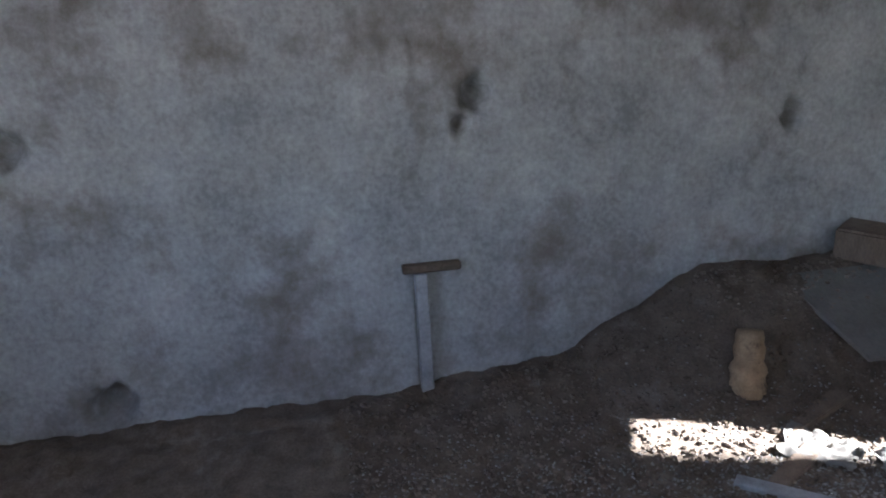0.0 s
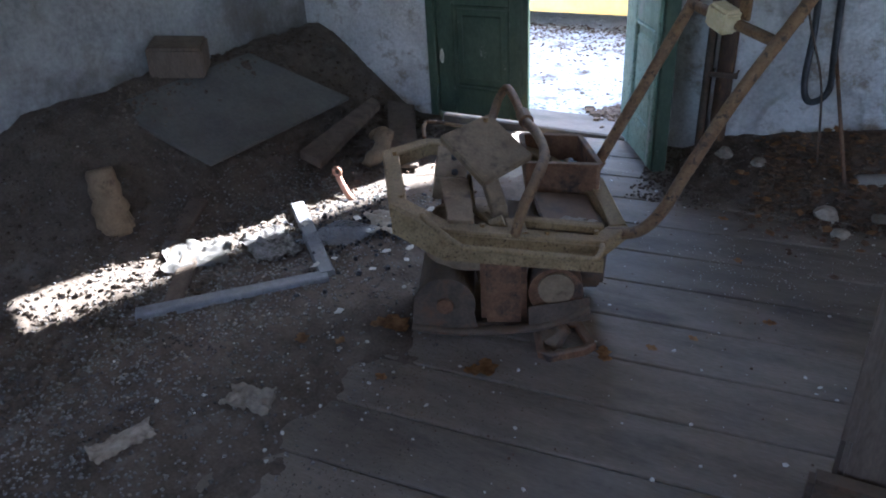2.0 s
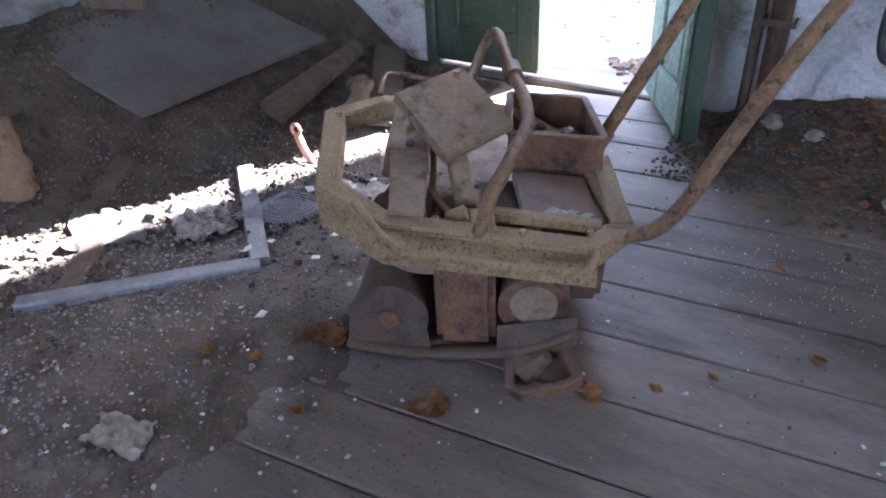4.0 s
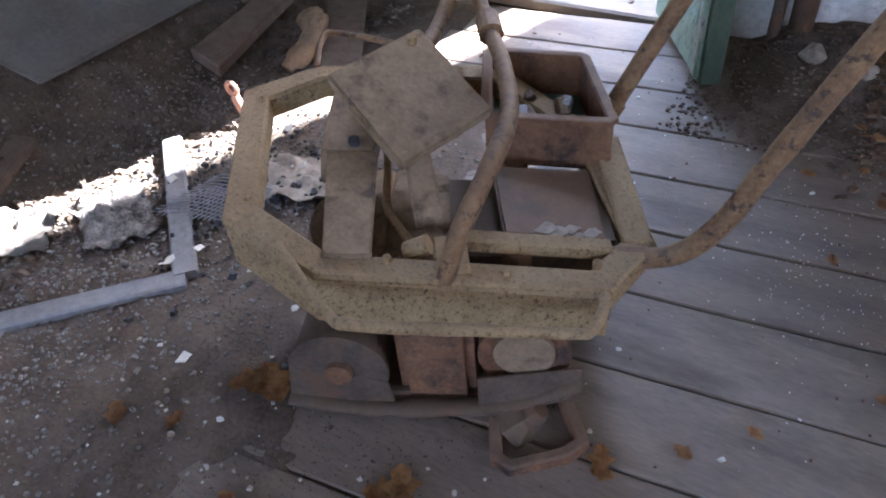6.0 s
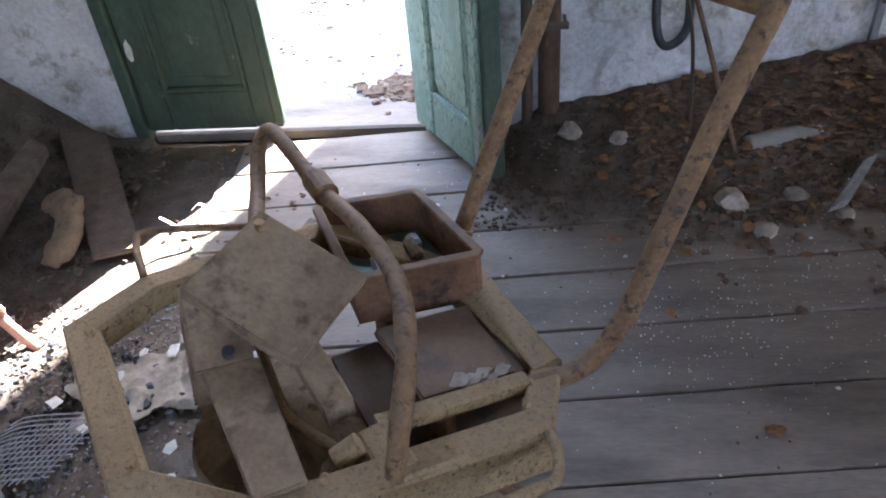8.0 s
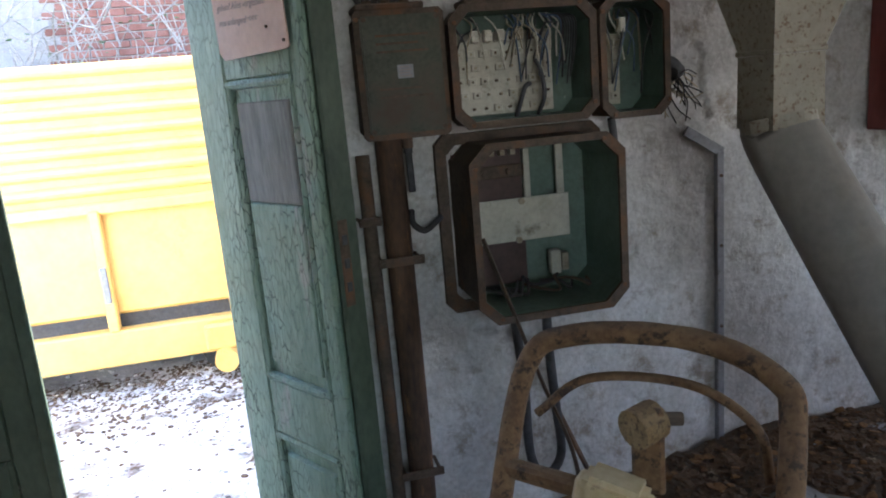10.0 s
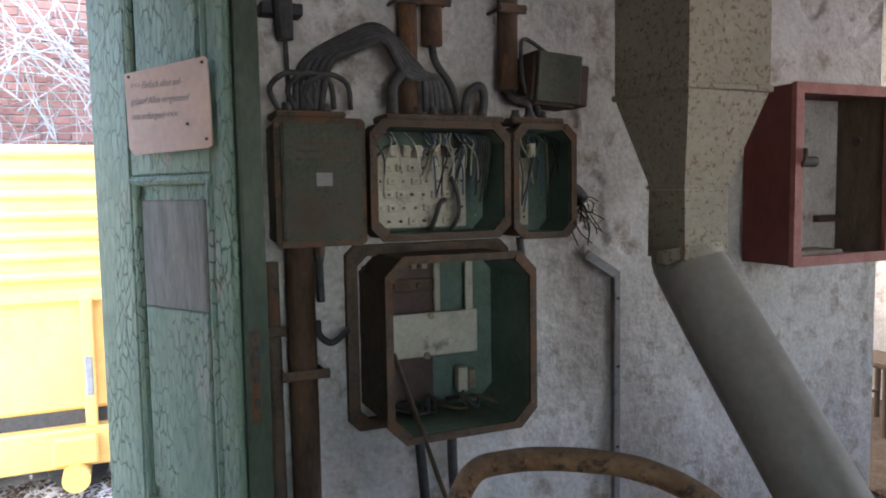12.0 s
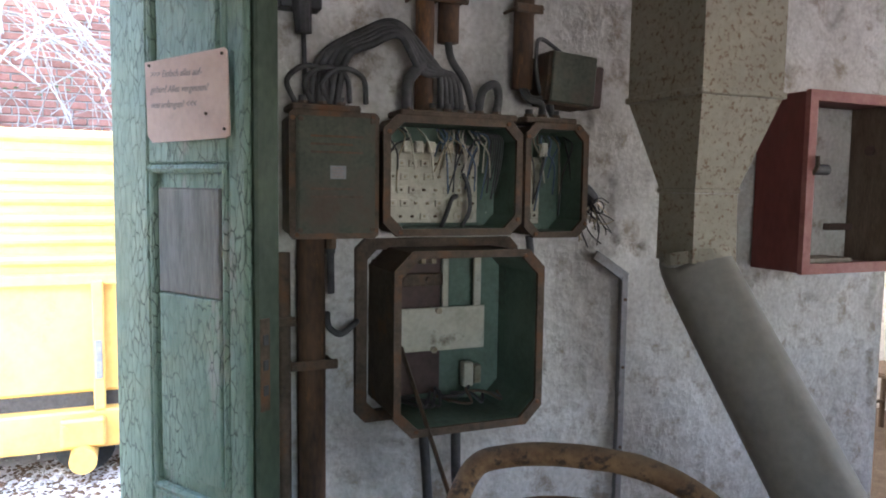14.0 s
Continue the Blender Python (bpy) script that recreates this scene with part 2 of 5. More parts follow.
def join(bm, other):
    me = bpy.data.meshes.new("tmp")
    other.to_mesh(me)
    other.free()
    bm.from_mesh(me)
    bpy.data.meshes.remove(me)
    return bm


def curve_points(pts, n=8):
    """A smooth line through the points."""
    pts = [Vector(p) for p in pts]
    ext = [pts[0] * 2 - pts[1]] + pts + [pts[-1] * 2 - pts[-2]]
    out = []
    for i in range(1, len(ext) - 2):
        a, b, c, d = ext[i - 1:i + 3]
        for k in range(n):
            s = k / n
            out.append(0.5 * ((2 * b) + (c - a) * s + (2 * a - 5 * b + 4 * c - d) * s * s + (3 * b - 3 * c + d - a) * s ** 3))
    out.append(pts[-1])
    return out


def bm_tube(pts, r, n=8, sides=10, smooth=True, bm=None, wobble=0.0, squash=1.0, taper=1.0):
    pts = curve_points(pts, n) if smooth else [Vector(p) for p in pts]
    bm = bm or bmesh.new()
    rings = []
    up = Vector((0, 0, 1))
    d0 = (pts[1] - pts[0]).normalized()
    side = d0.cross(up if abs(d0.z) < 0.9 else Vector((1, 0, 0))).normalized()
    for i, p in enumerate(pts):
        d = (pts[min(i + 1, len(pts) - 1)] - pts[max(i - 1, 0)]).normalized()
        side = (side - d * side.dot(d)).normalized()
        nor = d.cross(side)
        rr = r * (1 + wobble * noise.noise(p * 23)) * (1 + (taper - 1) * i / (len(pts) - 1))
        rings.append([bm.verts.new(p + side * math.cos(a) * rr + nor * math.sin(a) * rr * squash)
                      for a in (2 * math.pi * k / sides for k in range(sides))])
    for a, b in zip(rings, rings[1:]):
        for k in range(sides):
            bm.faces.new((a[k], a[(k + 1) % sides], b[(k + 1) % sides], b[k]))
    bm.faces.new(rings[0][::-1])
    bm.faces.new(rings[-1])
    return bm


def bm_bar(pts, w, h, closed=False, bm=None):
    """A flat bar of width w and height h along a line, mitred at its corners; pts run along the middle of its top."""
    pts = [Vector(p) for p in pts]
    n = len(pts)
    bm = bm or bmesh.new()
    rings = []
    for i, p in enumerate(pts):
        prev = pts[i - 1] if (i > 0 or closed) else None
        nxt = pts[(i + 1) % n] if (i < n - 1 or closed) else None
        d1 = (p - prev).normalized() if prev is not None else (nxt - p).normalized()
        d2 = (nxt - p).normalized() if nxt is not None else d1
        s1, s2 = (Vector((d.y, -d.x, 0)).normalized() for d in (d1, d2))
        s = (s1 + s2).normalized()
        s = s / max(0.35, s.dot(s1)) * (w / 2)
        e = min(0.006, w * 0.2, h * 0.2)
        sn = s.normalized() * e
        rings.append([bm.verts.new(p + o) for o in (s - Vector((0, 0, e)), s - sn, -s + sn, -s - Vector((0, 0, e)),
                                                    -s - Vector((0, 0, h)), s - Vector((0, 0, h)))])
    k = 6
    pairs = list(zip(rings, rings[1:])) + ([(rings[-1], rings[0])] if closed else [])
    for a, b in pairs:
        for j in range(k):
            bm.faces.new((a[j], a[(j + 1) % k], b[(j + 1) % k], b[j]))
    if not closed:
        bm.faces.new(rings[0][::-1])
        bm.faces.new(rings[-1])
    bmesh.ops.recalc_face_normals(bm, faces=bm.faces)
    return bm


def bm_prism(poly, y0, y1, bevel=0.0):
    """A plate with the outline poly (x, z), from y0 to y1."""
    bm = bmesh.new()
    a = [bm.verts.new((x, y0, z)) for x, z in poly]
    b = [bm.verts.new((x, y1, z)) for x, z in poly]
    bm.faces.new(a)
    bm.faces.new(b[::-1])
    for i in range(len(poly)):
        j = (i + 1) % len(poly)
        bm.faces.new((a[j], a[i], b[i], b[j]))
    bmesh.ops.recalc_face_normals(bm, faces=bm.faces)
    if bevel:
        bmesh.ops.bevel(bm, geom=list(bm.edges), offset=bevel, segments=1, affect='EDGES')
    return bm


def bm_ring(outer, inner, y0, y1, bm=None):
    """A frame between two outlines of equal count (x, z), from y0 to y1."""
    bm = bm or bmesh.new()
    n = len(outer)
    v = [[bm.verts.new((x, y, z)) for x, z in poly] for poly in (outer, inner) for y in (y0, y1)]
    of, ob_, jf, jb = v
    for i in range(n):
        j = (i + 1) % n
        for q in ((of[i], of[j], jf[j], jf[i]), (ob_[j], ob_[i], jb[i], jb[j]), (of[j], of[i], ob_[i], ob_[j]), (jf[i], jf[j], jb[j], jb[i])):
            bm.faces.new(q)
    bmesh.ops.recalc_face_normals(bm, faces=bm.faces)
    return bm


def octagon(x0, x1, z0, z1, c):
    return [(x0 + c, z0), (x1 - c, z0), (x1, z0 + c), (x1, z1 - c), (x1 - c, z1), (x0 + c, z1), (x0, z1 - c), (x0, z0 + c)]


def bm_cyl(a, b, r, sides=14, bm=None, r2=None):
    return bm_tube([a, b], r, smooth=False, sides=sides, bm=bm, taper=(r2 / r if r2 else 1.0))


def bm_chips(spots, size, flat=0.25, bm=None, rng=random):
    """Small uneven flakes lying at the spots (x, y, z)."""
    verts, faces = [], []
    for x, y, z in spots:
        s = rng.uniform(*size)
        k = rng.choice((4, 5, 6))
        a0 = rng.uniform(0, 6.28)
        base = len(verts)
        t = Euler((rng.uniform(-0.35, 0.35), rng.uniform(-0.35, 0.35), 0)).to_matrix()
        ring = [Vector((math.cos(a0 + 6.283 * i / k), math.sin(a0 + 6.283 * i / k), 0)) * s * rng.uniform(0.55, 1.0) for i in range(k)]
        h = s * flat * rng.uniform(0.6, 1.4)
        for up in (0, 1):
            for p in ring:
                q = t @ (p * (1 - 0.25 * up) + Vector((0, 0, h * up)))
                verts.append((x + q.x, y + q.y, z + q.z + 0.002))
        faces.append(tuple(range(base + k, base + 2 * k)))
        for i in range(k):
            j = (i + 1) % k
            faces.append((base + i, base + j, base + k + j, base + k + i))
    return verts, faces


def stuff(name, verts, faces, material, label, category):
    me = bpy.data.meshes.new(name)
    me.from_pydata(verts, [], faces)
    me.materials.append(M[material])
    return tagged(new(name, me), label, category, kind="stuff")


# ---- setting ----
WALL_Y = 3.09
DOOR_L, DOOR_R, DOOR_H = -2.08, -0.87, 2.45
LEFT_X, RIGHT_X, BACK_Y, CEIL = -3.05, 4.6, -3.0, 3.1


def mound(x, y):
    """Height of the earth and rubble over the floor's level."""
    s = lambda a, b, v: max(0.0, min(1.0, (v - a) / (b - a)))
    left = s(-2.15, -3.0, x)
    rise = s(-0.6, 0.45, y) * 0.13 + s(0.35, 1.0, y) * 0.33
    h = (0.07 + rise) * left * left * (3 - 2 * left)
    ash = s(-1.0, -1.5, x) * s(2.3, 1.6, y) * 0.03
    corner = s(-0.5, 0.9, x) * s(2.42, 3.05, y) * 0.24 + s(-0.66, -0.4, x) * s(2.6, 3.05, y) * 0.07
    n = noise.noise(Vector((x * 3, y * 3, 0))) * 0.034 + noise.noise(Vector((x * 11, y * 11, 3))) * 0.02 + noise.noise(Vector((x * 30, y * 30, 5))) * 0.008
    cover = max(s(-0.72, -1.25, x + 0.22 * noise.noise(Vector((x * 5, y * 5, 9))) + 0.12 * noise.noise(Vector((x * 17, y * 17, 2)))) * s(2.75, 2.35, y + 0.5 * (x < -2.1)), s(-0.66, -0.40, x) * s(2.42, 2.62, y + 0.06 * noise.noise(Vector((x * 6, 1, 2)))))
    if x < -2.05:
        cover = 1.0
    return (-0.03 + 0.038 * cover) + cover * (h + ash + corner + n * (0.35 + 0.65 * max(left, s(-0.2, 0.7, x) * s(2.4, 2.9, y), 0.3)))


def grid_mesh(name, x0, x1, y0, y1, step, f, material):
    nx, ny = int((x1 - x0) / step) + 1, int((y1 - y0) / step) + 1
    vs = [(x0 + i * step, y0 + j * step, f(x0 + i * step, y0 + j * step)) for j in range(ny) for i in range(nx)]
    fs = [(j * nx + i, j * nx + i + 1, (j + 1) * nx + i + 1, (j + 1) * nx + i) for j in range(ny - 1) for i in range(nx - 1)]
    me = bpy.data.meshes.new(name)
    me.from_pydata(vs, [], fs)
    me.materials.append(M[material])
    for p in me.polygons:
        p.use_smooth = True
    return new(name, me)


PITS = [(-0.08, 1.47, 0.09, 0.10), (-0.16, 1.34, 0.055, 0.06), (-1.8, 0.20, 0.12, 0.11), (-2.05, 1.36, 0.09, 0.09), (1.49, 1.28, 0.08, 0.08)]


def pits(y, z):
    """Knocked-out holes in the west wall."""
    return -sum(d * 1.6 * max(0.0, 1 - ((y - a) ** 2 + (z - b) ** 2) / (r * r * (1 + 0.8 * noise.noise(Vector((y * 20, z * 20, 0)))))) for a, b, r, d in PITS)


def relief(u, z):
    """Uneven whitewash over brick courses, in metres proud of the wall."""
    c = (z / 0.075) % 1.0
    row = math.floor(z / 0.075)
    b = ((u + 0.125 * (row % 2)) / 0.25) % 1.0
    j = max(0.0, 1 - min(c, 1 - c) / 0.13) + max(0.0, 1 - min(b, 1 - b) / 0.04)
    p = Vector((u, z, 0))
    soft = 0.5 + 0.5 * noise.noise(p * 2.1)
    flake = noise.noise(p * 4.3 + Vector((0, 0, 7)))
    return -0.006 * min(1.0, j) * soft + 0.009 * noise.noise(p * 7) + 0.006 * noise.noise(p * 22) - (0.013 if flake > 0.31 else 0.0)


def wall_sheet(name, origin, along, length, z0, z1, thick, material, parent=None, step=0.02):
    """A wall piece: uneven inner face and thickness behind; its inner face looks to the left of `along` turned by +90 degrees."""
    along = Vector(along).normalized()
    inward = Vector((along.y, -along.x, 0))
    o = Vector(origin)
    nx, nz = max(2, int(length / step)), max(2, int((z1 - z0) / step))
    vs, fs = [], []
    for j in range(nz + 1):
        for i in range(nx + 1):
            u, z = length * i / nx, z0 + (z1 - z0) * j / nz
            edge = i in (0, nx) or j in (0, nz)
            p = o + along * u + inward * (0 if edge else relief(u + o.x + o.y * 1.7, z) + (pits(o.y + u, z) if material == "whitewash_left" else 0))
            vs.append((p.x, p.y, z))
    for j in range(nz):
        for i in range(nx):
            fs.append((j * (nx + 1) + i, j * (nx + 1) + i + 1, (j + 1) * (nx + 1) + i + 1, (j + 1) * (nx + 1) + i))
    b = len(vs)
    corners = [(0, z0), (length, z0), (length, z1), (0, z1)]
    for u, z in corners:
        p = o + along * u
        vs.append((p.x, p.y, z))
    for u, z in corners:
        p = o + along * u - inward * thick
        vs.append((p.x, p.y, z))
    fs += [(b + 4, b + 7, b + 6, b + 5), (b, b + 4, b + 5, b + 1), (b + 1, b + 5, b + 6, b + 2), (b + 2, b + 6, b + 7, b + 3), (b + 3, b + 7, b + 4, b)]
    me = bpy.data.meshes.new(name)
    me.from_pydata(vs, [], fs)
    me.materials.append(M[material])
    for p in me.polygons[:nx * nz]:
        p.use_smooth = True
    ob = new(name, me)
    if parent is not None:
        ob.parent = parent
    return ob


def structure(name, label, category):
    return thing(name, label, category, kind="structure")


T = 0.30
wn_ = structure("wall_north", "whitewashed brick wall with flaking plaster and stains", "wall")
wall_sheet("wall_piece", (LEFT_X, WALL_Y, 0), (1, 0, 0), DOOR_L - LEFT_X, -0.05, CEIL, T, "whitewash", wn_)
wall_sheet("wall_piece", (DOOR_R, WALL_Y, 0), (1, 0, 0), 2.19 - DOOR_R, -0.05, CEIL, T, "whitewash", wn_, 0.013)
wall_sheet("wall_piece", (DOOR_L, WALL_Y, 0), (1, 0, 0), DOOR_R - DOOR_L, DOOR_H, CEIL, T, "whitewash", wn_, 0.05)
# this wall's dimness comes partly from its darkened whitewash
ww = structure("wall_west", "stained whitewashed wall with dark holes, toned down for its dim light", "wall")
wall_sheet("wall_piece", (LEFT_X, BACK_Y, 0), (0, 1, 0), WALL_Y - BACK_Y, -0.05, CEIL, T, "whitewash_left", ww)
we = structure("wall_east", "whitewashed wall with a window opening", "wall")
for a, b, z0, z1 in ((5.5, 1.4, -0.05, CEIL), (-0.2, -3.0, -0.05, CEIL), (1.4, -0.2, -0.05, 1.1), (1.4, -0.2, 2.4, CEIL)):
    wall_sheet("wall_piece", (RIGHT_X, a, 0), (0, -1, 0), a - b, z0, z1, T, "whitewash", we, 0.1)
wb = structure("wall_south", "whitewashed wall with a window opening", "wall")
for a, b, z0, z1 in ((RIGHT_X, 0.25, -0.05, CEIL), (-1.45, LEFT_X, -0.05, CEIL), (0.25, -1.45, -0.05, 1.1), (0.25, -1.45, 2.4, CEIL)):
    wall_sheet("wall_piece", (a, BACK_Y, 0), (-1, 0, 0), a - b, z0, z1, T, "whitewash", wb, 0.1)
wf = structure("wall_far", "whitewashed wall of the recess with a window opening", "wall")
for a, b, z0, z1 in ((2.19, 2.65, -0.05, CEIL), (3.95, RIGHT_X, -0.05, CEIL), (2.65, 3.95, -0.05, 0.95), (2.65, 3.95, 2.25, CEIL)):
    wall_sheet("wall_piece", (a, 5.4, 0), (1, 0, 0), b - a, z0, z1, T, "whitewash", wf, 0.06)
wr = structure("wall_recess_side", "whitewashed side wall of the recess", "wall")
wall_sheet("wall_piece", (2.19, WALL_Y + T, 0), (0, 1, 0), 5.4 - WALL_Y - T, -0.05, CEIL, 0.25, "whitewash", wr, 0.06)
ceiling = part("ceiling", bm_box(2.16, RIGHT_X + T, WALL_Y + T, 5.7, CEIL, CEIL + 0.2, 0, bm=bm_box(LEFT_X - T, RIGHT_X + T, BACK_Y - T, WALL_Y + T, CEIL, CEIL + 0.2, 0)), "ceiling")
tagged(ceiling, "stained old plaster ceiling", "ceiling", kind="structure")


def window(name, m, w, h):
    """A small-paned window; its frame stands in the xz plane at the origin's y."""
    win = structure(name, "violet painted small-paned window with dusty glass", "window")
    win.matrix_world = m
    o = [(-w / 2, 0), (w / 2, 0), (w / 2, h), (-w / 2, h)]
    i = [(-w / 2 + 0.06, 0.06), (w / 2 - 0.06, 0.06), (w / 2 - 0.06, h - 0.06), (-w / 2 + 0.06, h - 0.06)]
    part("window_frame", bm_ring(o, i, -0.04, 0.04), "blueframe", win)
    for k in (1, 2):
        x = -w / 2 + w * k / 3
        part("glazing_bar", bm_box(x - 0.018, x + 0.018, -0.02, 0.02, 0.06, h - 0.06), "blueframe", win)
        z = h * k / 3
        part("glazing_bar", bm_box(-w / 2 + 0.06, w / 2 - 0.06, -0.016, 0.016, z - 0.016, z + 0.016), "blueframe", win)


window("window_1", pose(3.3, 5.55, 0.95), 1.3, 1.3)
window("window_2", pose(RIGHT_X + 0.15, 0.6, 1.1, 0, 0, 90), 1.6, 1.3)
window("window_3", pose(-0.6, BACK_Y - 0.15, 1.1), 1.7, 1.3)

# ground outdoors: one sheet to the horizon, and the earth under and in the room
ground = part("ground", bm_box(-900, 900, -900, 900, -0.3, -0.06, 0), "outside")
tagged(ground, "pale bright ground with grit and leaf litter", "ground", kind="structure")


def yard(x, y):
    e = min(1.0, max(0.0, (y - 3.4) / 0.5))
    return -0.025 + e * (0.03 * noise.noise(Vector((x * 1.2, y * 1.2, 4))) + 0.02 * noise.noise(Vector((x * 6, y * 6, 1)))) - 0.02 * e


yd = grid_mesh("pavement", -8.0, 3.0, 3.2, 9.5, 0.05, yard, "outside")
tagged(yd, "uneven pale yard of grit and trodden earth", "ground", kind="structure")
fl = structure("floor", "worn grey plank floor, dusty and stained", "floor")
part("subfloor", bm_box(LEFT_X, RIGHT_X, BACK_Y, WALL_Y + T, -0.12, -0.055, 0), "dirt", fl)
part("subfloor", bm_box(2.19, RIGHT_X, WALL_Y + T, 5.4, -0.12, -0.005, 0), "dirt", fl)
earth = grid_mesh("earth_floor", LEFT_X + 0.005, 2.6, BACK_Y + 0.01, WALL_Y - 0.005, 0.025, mound, "dirt")
tagged(earth, "dark earth and rubble heaped along the walls", "earth", kind="stuff")


# ---- doors ----
def door_leaf(name, m, w, h, material, label, flip, bare_panel=False):
    """A panelled leaf: hinge edge at x = 0, free edge at x = w, front face towards -y."""
    d = structure(name, label, "door")
    d.matrix_world = m
    t, st = 0.045, 0.115
    rails = [(0.0, 0.17), (0.67, 0.84), (1.70, 1.84), (h - 0.14, h)]
    sf = 0.075 if flip else st
    sh_ = 0.165 if flip else st
    for x0, x1 in ((0, sh_), (w - sf, w)):
        part("stile", bm_box(x0, x1, -t / 2, t / 2, 0, h, 0.006), material, d)
    margin = 0.035 if flip else 0.055
    for z0, z1 in rails:
        part("rail", bm_box(sh_, w - sf, -t / 2 + 0.002, t / 2 - 0.002, z0, z1, 0.005), material, d)
    for (a, z0), (z1, b) in zip(rails, rails[1:]):
        p = part("panel", bm_box(sh_, w - sf, -0.008, 0.008, z0, z1, 0), material, d)
        mat = "bare" if bare_panel and z0 > 0.8 and z0 < 1.2 else material
        if mat == "bare":
            part("raised_field", bm_box(sh_ + margin, w - sf - margin, -0.019, 0.0, z0 + 0.06, 1.37, 0.004), material, p)
            part("raised_field", bm_box(sh_ + margin, w - sf - margin, -0.019, 0.0, 1.372, z1 - 0.06, 0.004), "bare", p, "bare grey board where the paint is gone")
        else:
            part("raised_field", bm_box(sh_ + margin, w - sf - margin, -0.019, 0.0, z0 + 0.06, z1 - 0.06, 0.008), material, p)
        for x in (sh_ + 0.012, w - sf - 0.012):
            part("moulding", bm_tube([(x, -0.012, z0), (x, -0.012, z1)], 0.013, smooth=False, sides=8), material, p)
        for z in (z0 + 0.012, z1 - 0.012):
            part("moulding", bm_tube([(sh_, -0.012, z), (w - sf, -0.012, z)], 0.013, smooth=False, sides=8), material, p)
    # overlapping cover strip on the free edge
    part("cover_strip", bm_box(w - 0.03, w + 0.012, -t / 2 - 0.018, -t / 2 + 0.001, 0.02, h - 0.02, 0.007), material, d)
    if flip:
        # free edge takes the darker green copy, its shade painted in
        part("edge_strip", bm_box(w + 0.001, w + 0.022, -t / 2 + 0.004, t / 2 + 0.03, 0.0, h, 0.006), "green_shaded", d, "door edge in the shaded green")
        part("lock_plate", bm_box(w + 0.022, w + 0.026, -0.012, 0.016, 1.12, 1.34, 0.001), "cast", d, "rusty lock plate")
        for z in (1.17, 1.23, 1.29):
            # black plates paint the dark insides of the slots
            part("lock_slot", bm_box(w + 0.026, w + 0.029, -0.005, 0.009, z - 0.012, z + 0.012, 0), "black", d)
    for z in (0.35, h - 0.4):
        part("hinge", bm_cyl((-0.008, 0.01, z - 0.06), (-0.008, 0.01, z + 0.06), 0.011, 10), "cast", d)
    return d


ang = math.degrees(math.atan2(2.67 - 3.10, -0.61 + 0.88))
door_leaf("door_1", pose(-0.885, 3.10, 0.045, 0, 0, ang), 0.555, DOOR_H - 0.06, "green", "open green door leaf with cracked flaking paint", True, True)
# the closed leaf gets its shade from the darker green copy
left_leaf = door_leaf("door_2", pose(-2.07, 3.125, 0.03, 0, 0, 0.0), 0.595, DOOR_H - 0.06, "green_shaded", "closed green panelled door leaf in a shaded tone, chipped and mouldy", False)
for q, (x, z, w, h) in enumerate(((0.385, 1.13, 0.055, 0.15), (0.13, 0.92, 0.03, 0.13), (0.17, 0.88, 0.02, 0.05), (0.03, 0.36, 0.03, 0.09), (0.42, 1.26, 0.02, 0.03))):
    poly = [(x + w * 0.5 * math.cos(a) * (1 + 0.5 * noise.noise(Vector((a * 2, q, 0)))), z + h * 0.5 * math.sin(a) * (1 + 0.5 * noise.noise(Vector((a * 2, q, 5))))) for a in (0.449 * k for k in range(14))]
    chip = part("bare_patch", bm_prism(poly, -0.0265, -0.0225), "paint_chip", left_leaf, "pale bare patch where the paint has flaked off")
df = structure("door_frame", "green painted wooden door frame with a worn sill", "door frame")
# jambs and head also use the green with shade painted in
part("jamb", bm_box(DOOR_L - 0.05, DOOR_L + 0.008, WALL_Y - 0.012, WALL_Y + 0.10, -0.03, DOOR_H, 0.006), "green_shaded", df)
part("jamb", bm_box(DOOR_R - 0.008, DOOR_R + 0.05, WALL_Y + 0.03, WALL_Y + 0.12, -0.03, DOOR_H, 0.006), "green_shaded", df)
part("head", bm_box(DOOR_L - 0.05, DOOR_R + 0.05, WALL_Y - 0.012, WALL_Y + 0.10, DOOR_H, DOOR_H + 0.06, 0.006), "green_shaded", df)
part("sill", bm_box(DOOR_L, DOOR_R, WALL_Y + 0.04, WALL_Y + T + 0.04, -0.05, 0.004, 0.01), "plank", df, "worn grey wooden door sill")

# cardboard note on the open leaf
sg = thing("cardboard_sign", "pale pink cardboard note with handwriting nailed to the door", "sign")
sg.matrix_world = pose(-0.885, 3.10, 0.0, 0, 0, ang) @ pose(0.205, -0.045, 1.795, 0, -2.0, 0)
part("card", bm_prism([(0.0, 0.02), (0.02, 0.0), (0.30, -0.005), (0.315, 0.0), (0.315, 0.19), (0.305, 0.198), (0.0, 0.20)], -0.002, 0.002), "sign", sg)
for i, line in enumerate((">>> Einfach alles auf-", "geben? Alles vergessen?", "neu anfangen? <<<")):
    cu = bpy.data.curves.new("handwriting", 'FONT')
    cu.body, cu.size, cu.extrude, cu.shear = line, 0.0235, 0.0002, 0.25
    txt = new("handwriting_curve", cu)
    dg = bpy.context.evaluated_depsgraph_get()
    me = bpy.data.meshes.new_from_object(txt.evaluated_get(dg))
    bpy.data.objects.remove(txt)
    me.materials.clear()
    me.materials.append(M["ink"])
    w = new("handwriting", me)
    w.parent = sg
    w.matrix_basis = pose(0.022, -0.0035, 0.160 - 0.037 * i, 90, 4.0, 0)
for x, z in ((0.02, 0.19), (0.30, 0.185), (0.235, 0.055), (0.30, 0.015)):
    part("nail", bm_cyl((x, -0.006, z), (x, 0.0, z), 0.0035, 8), "cast", sg)


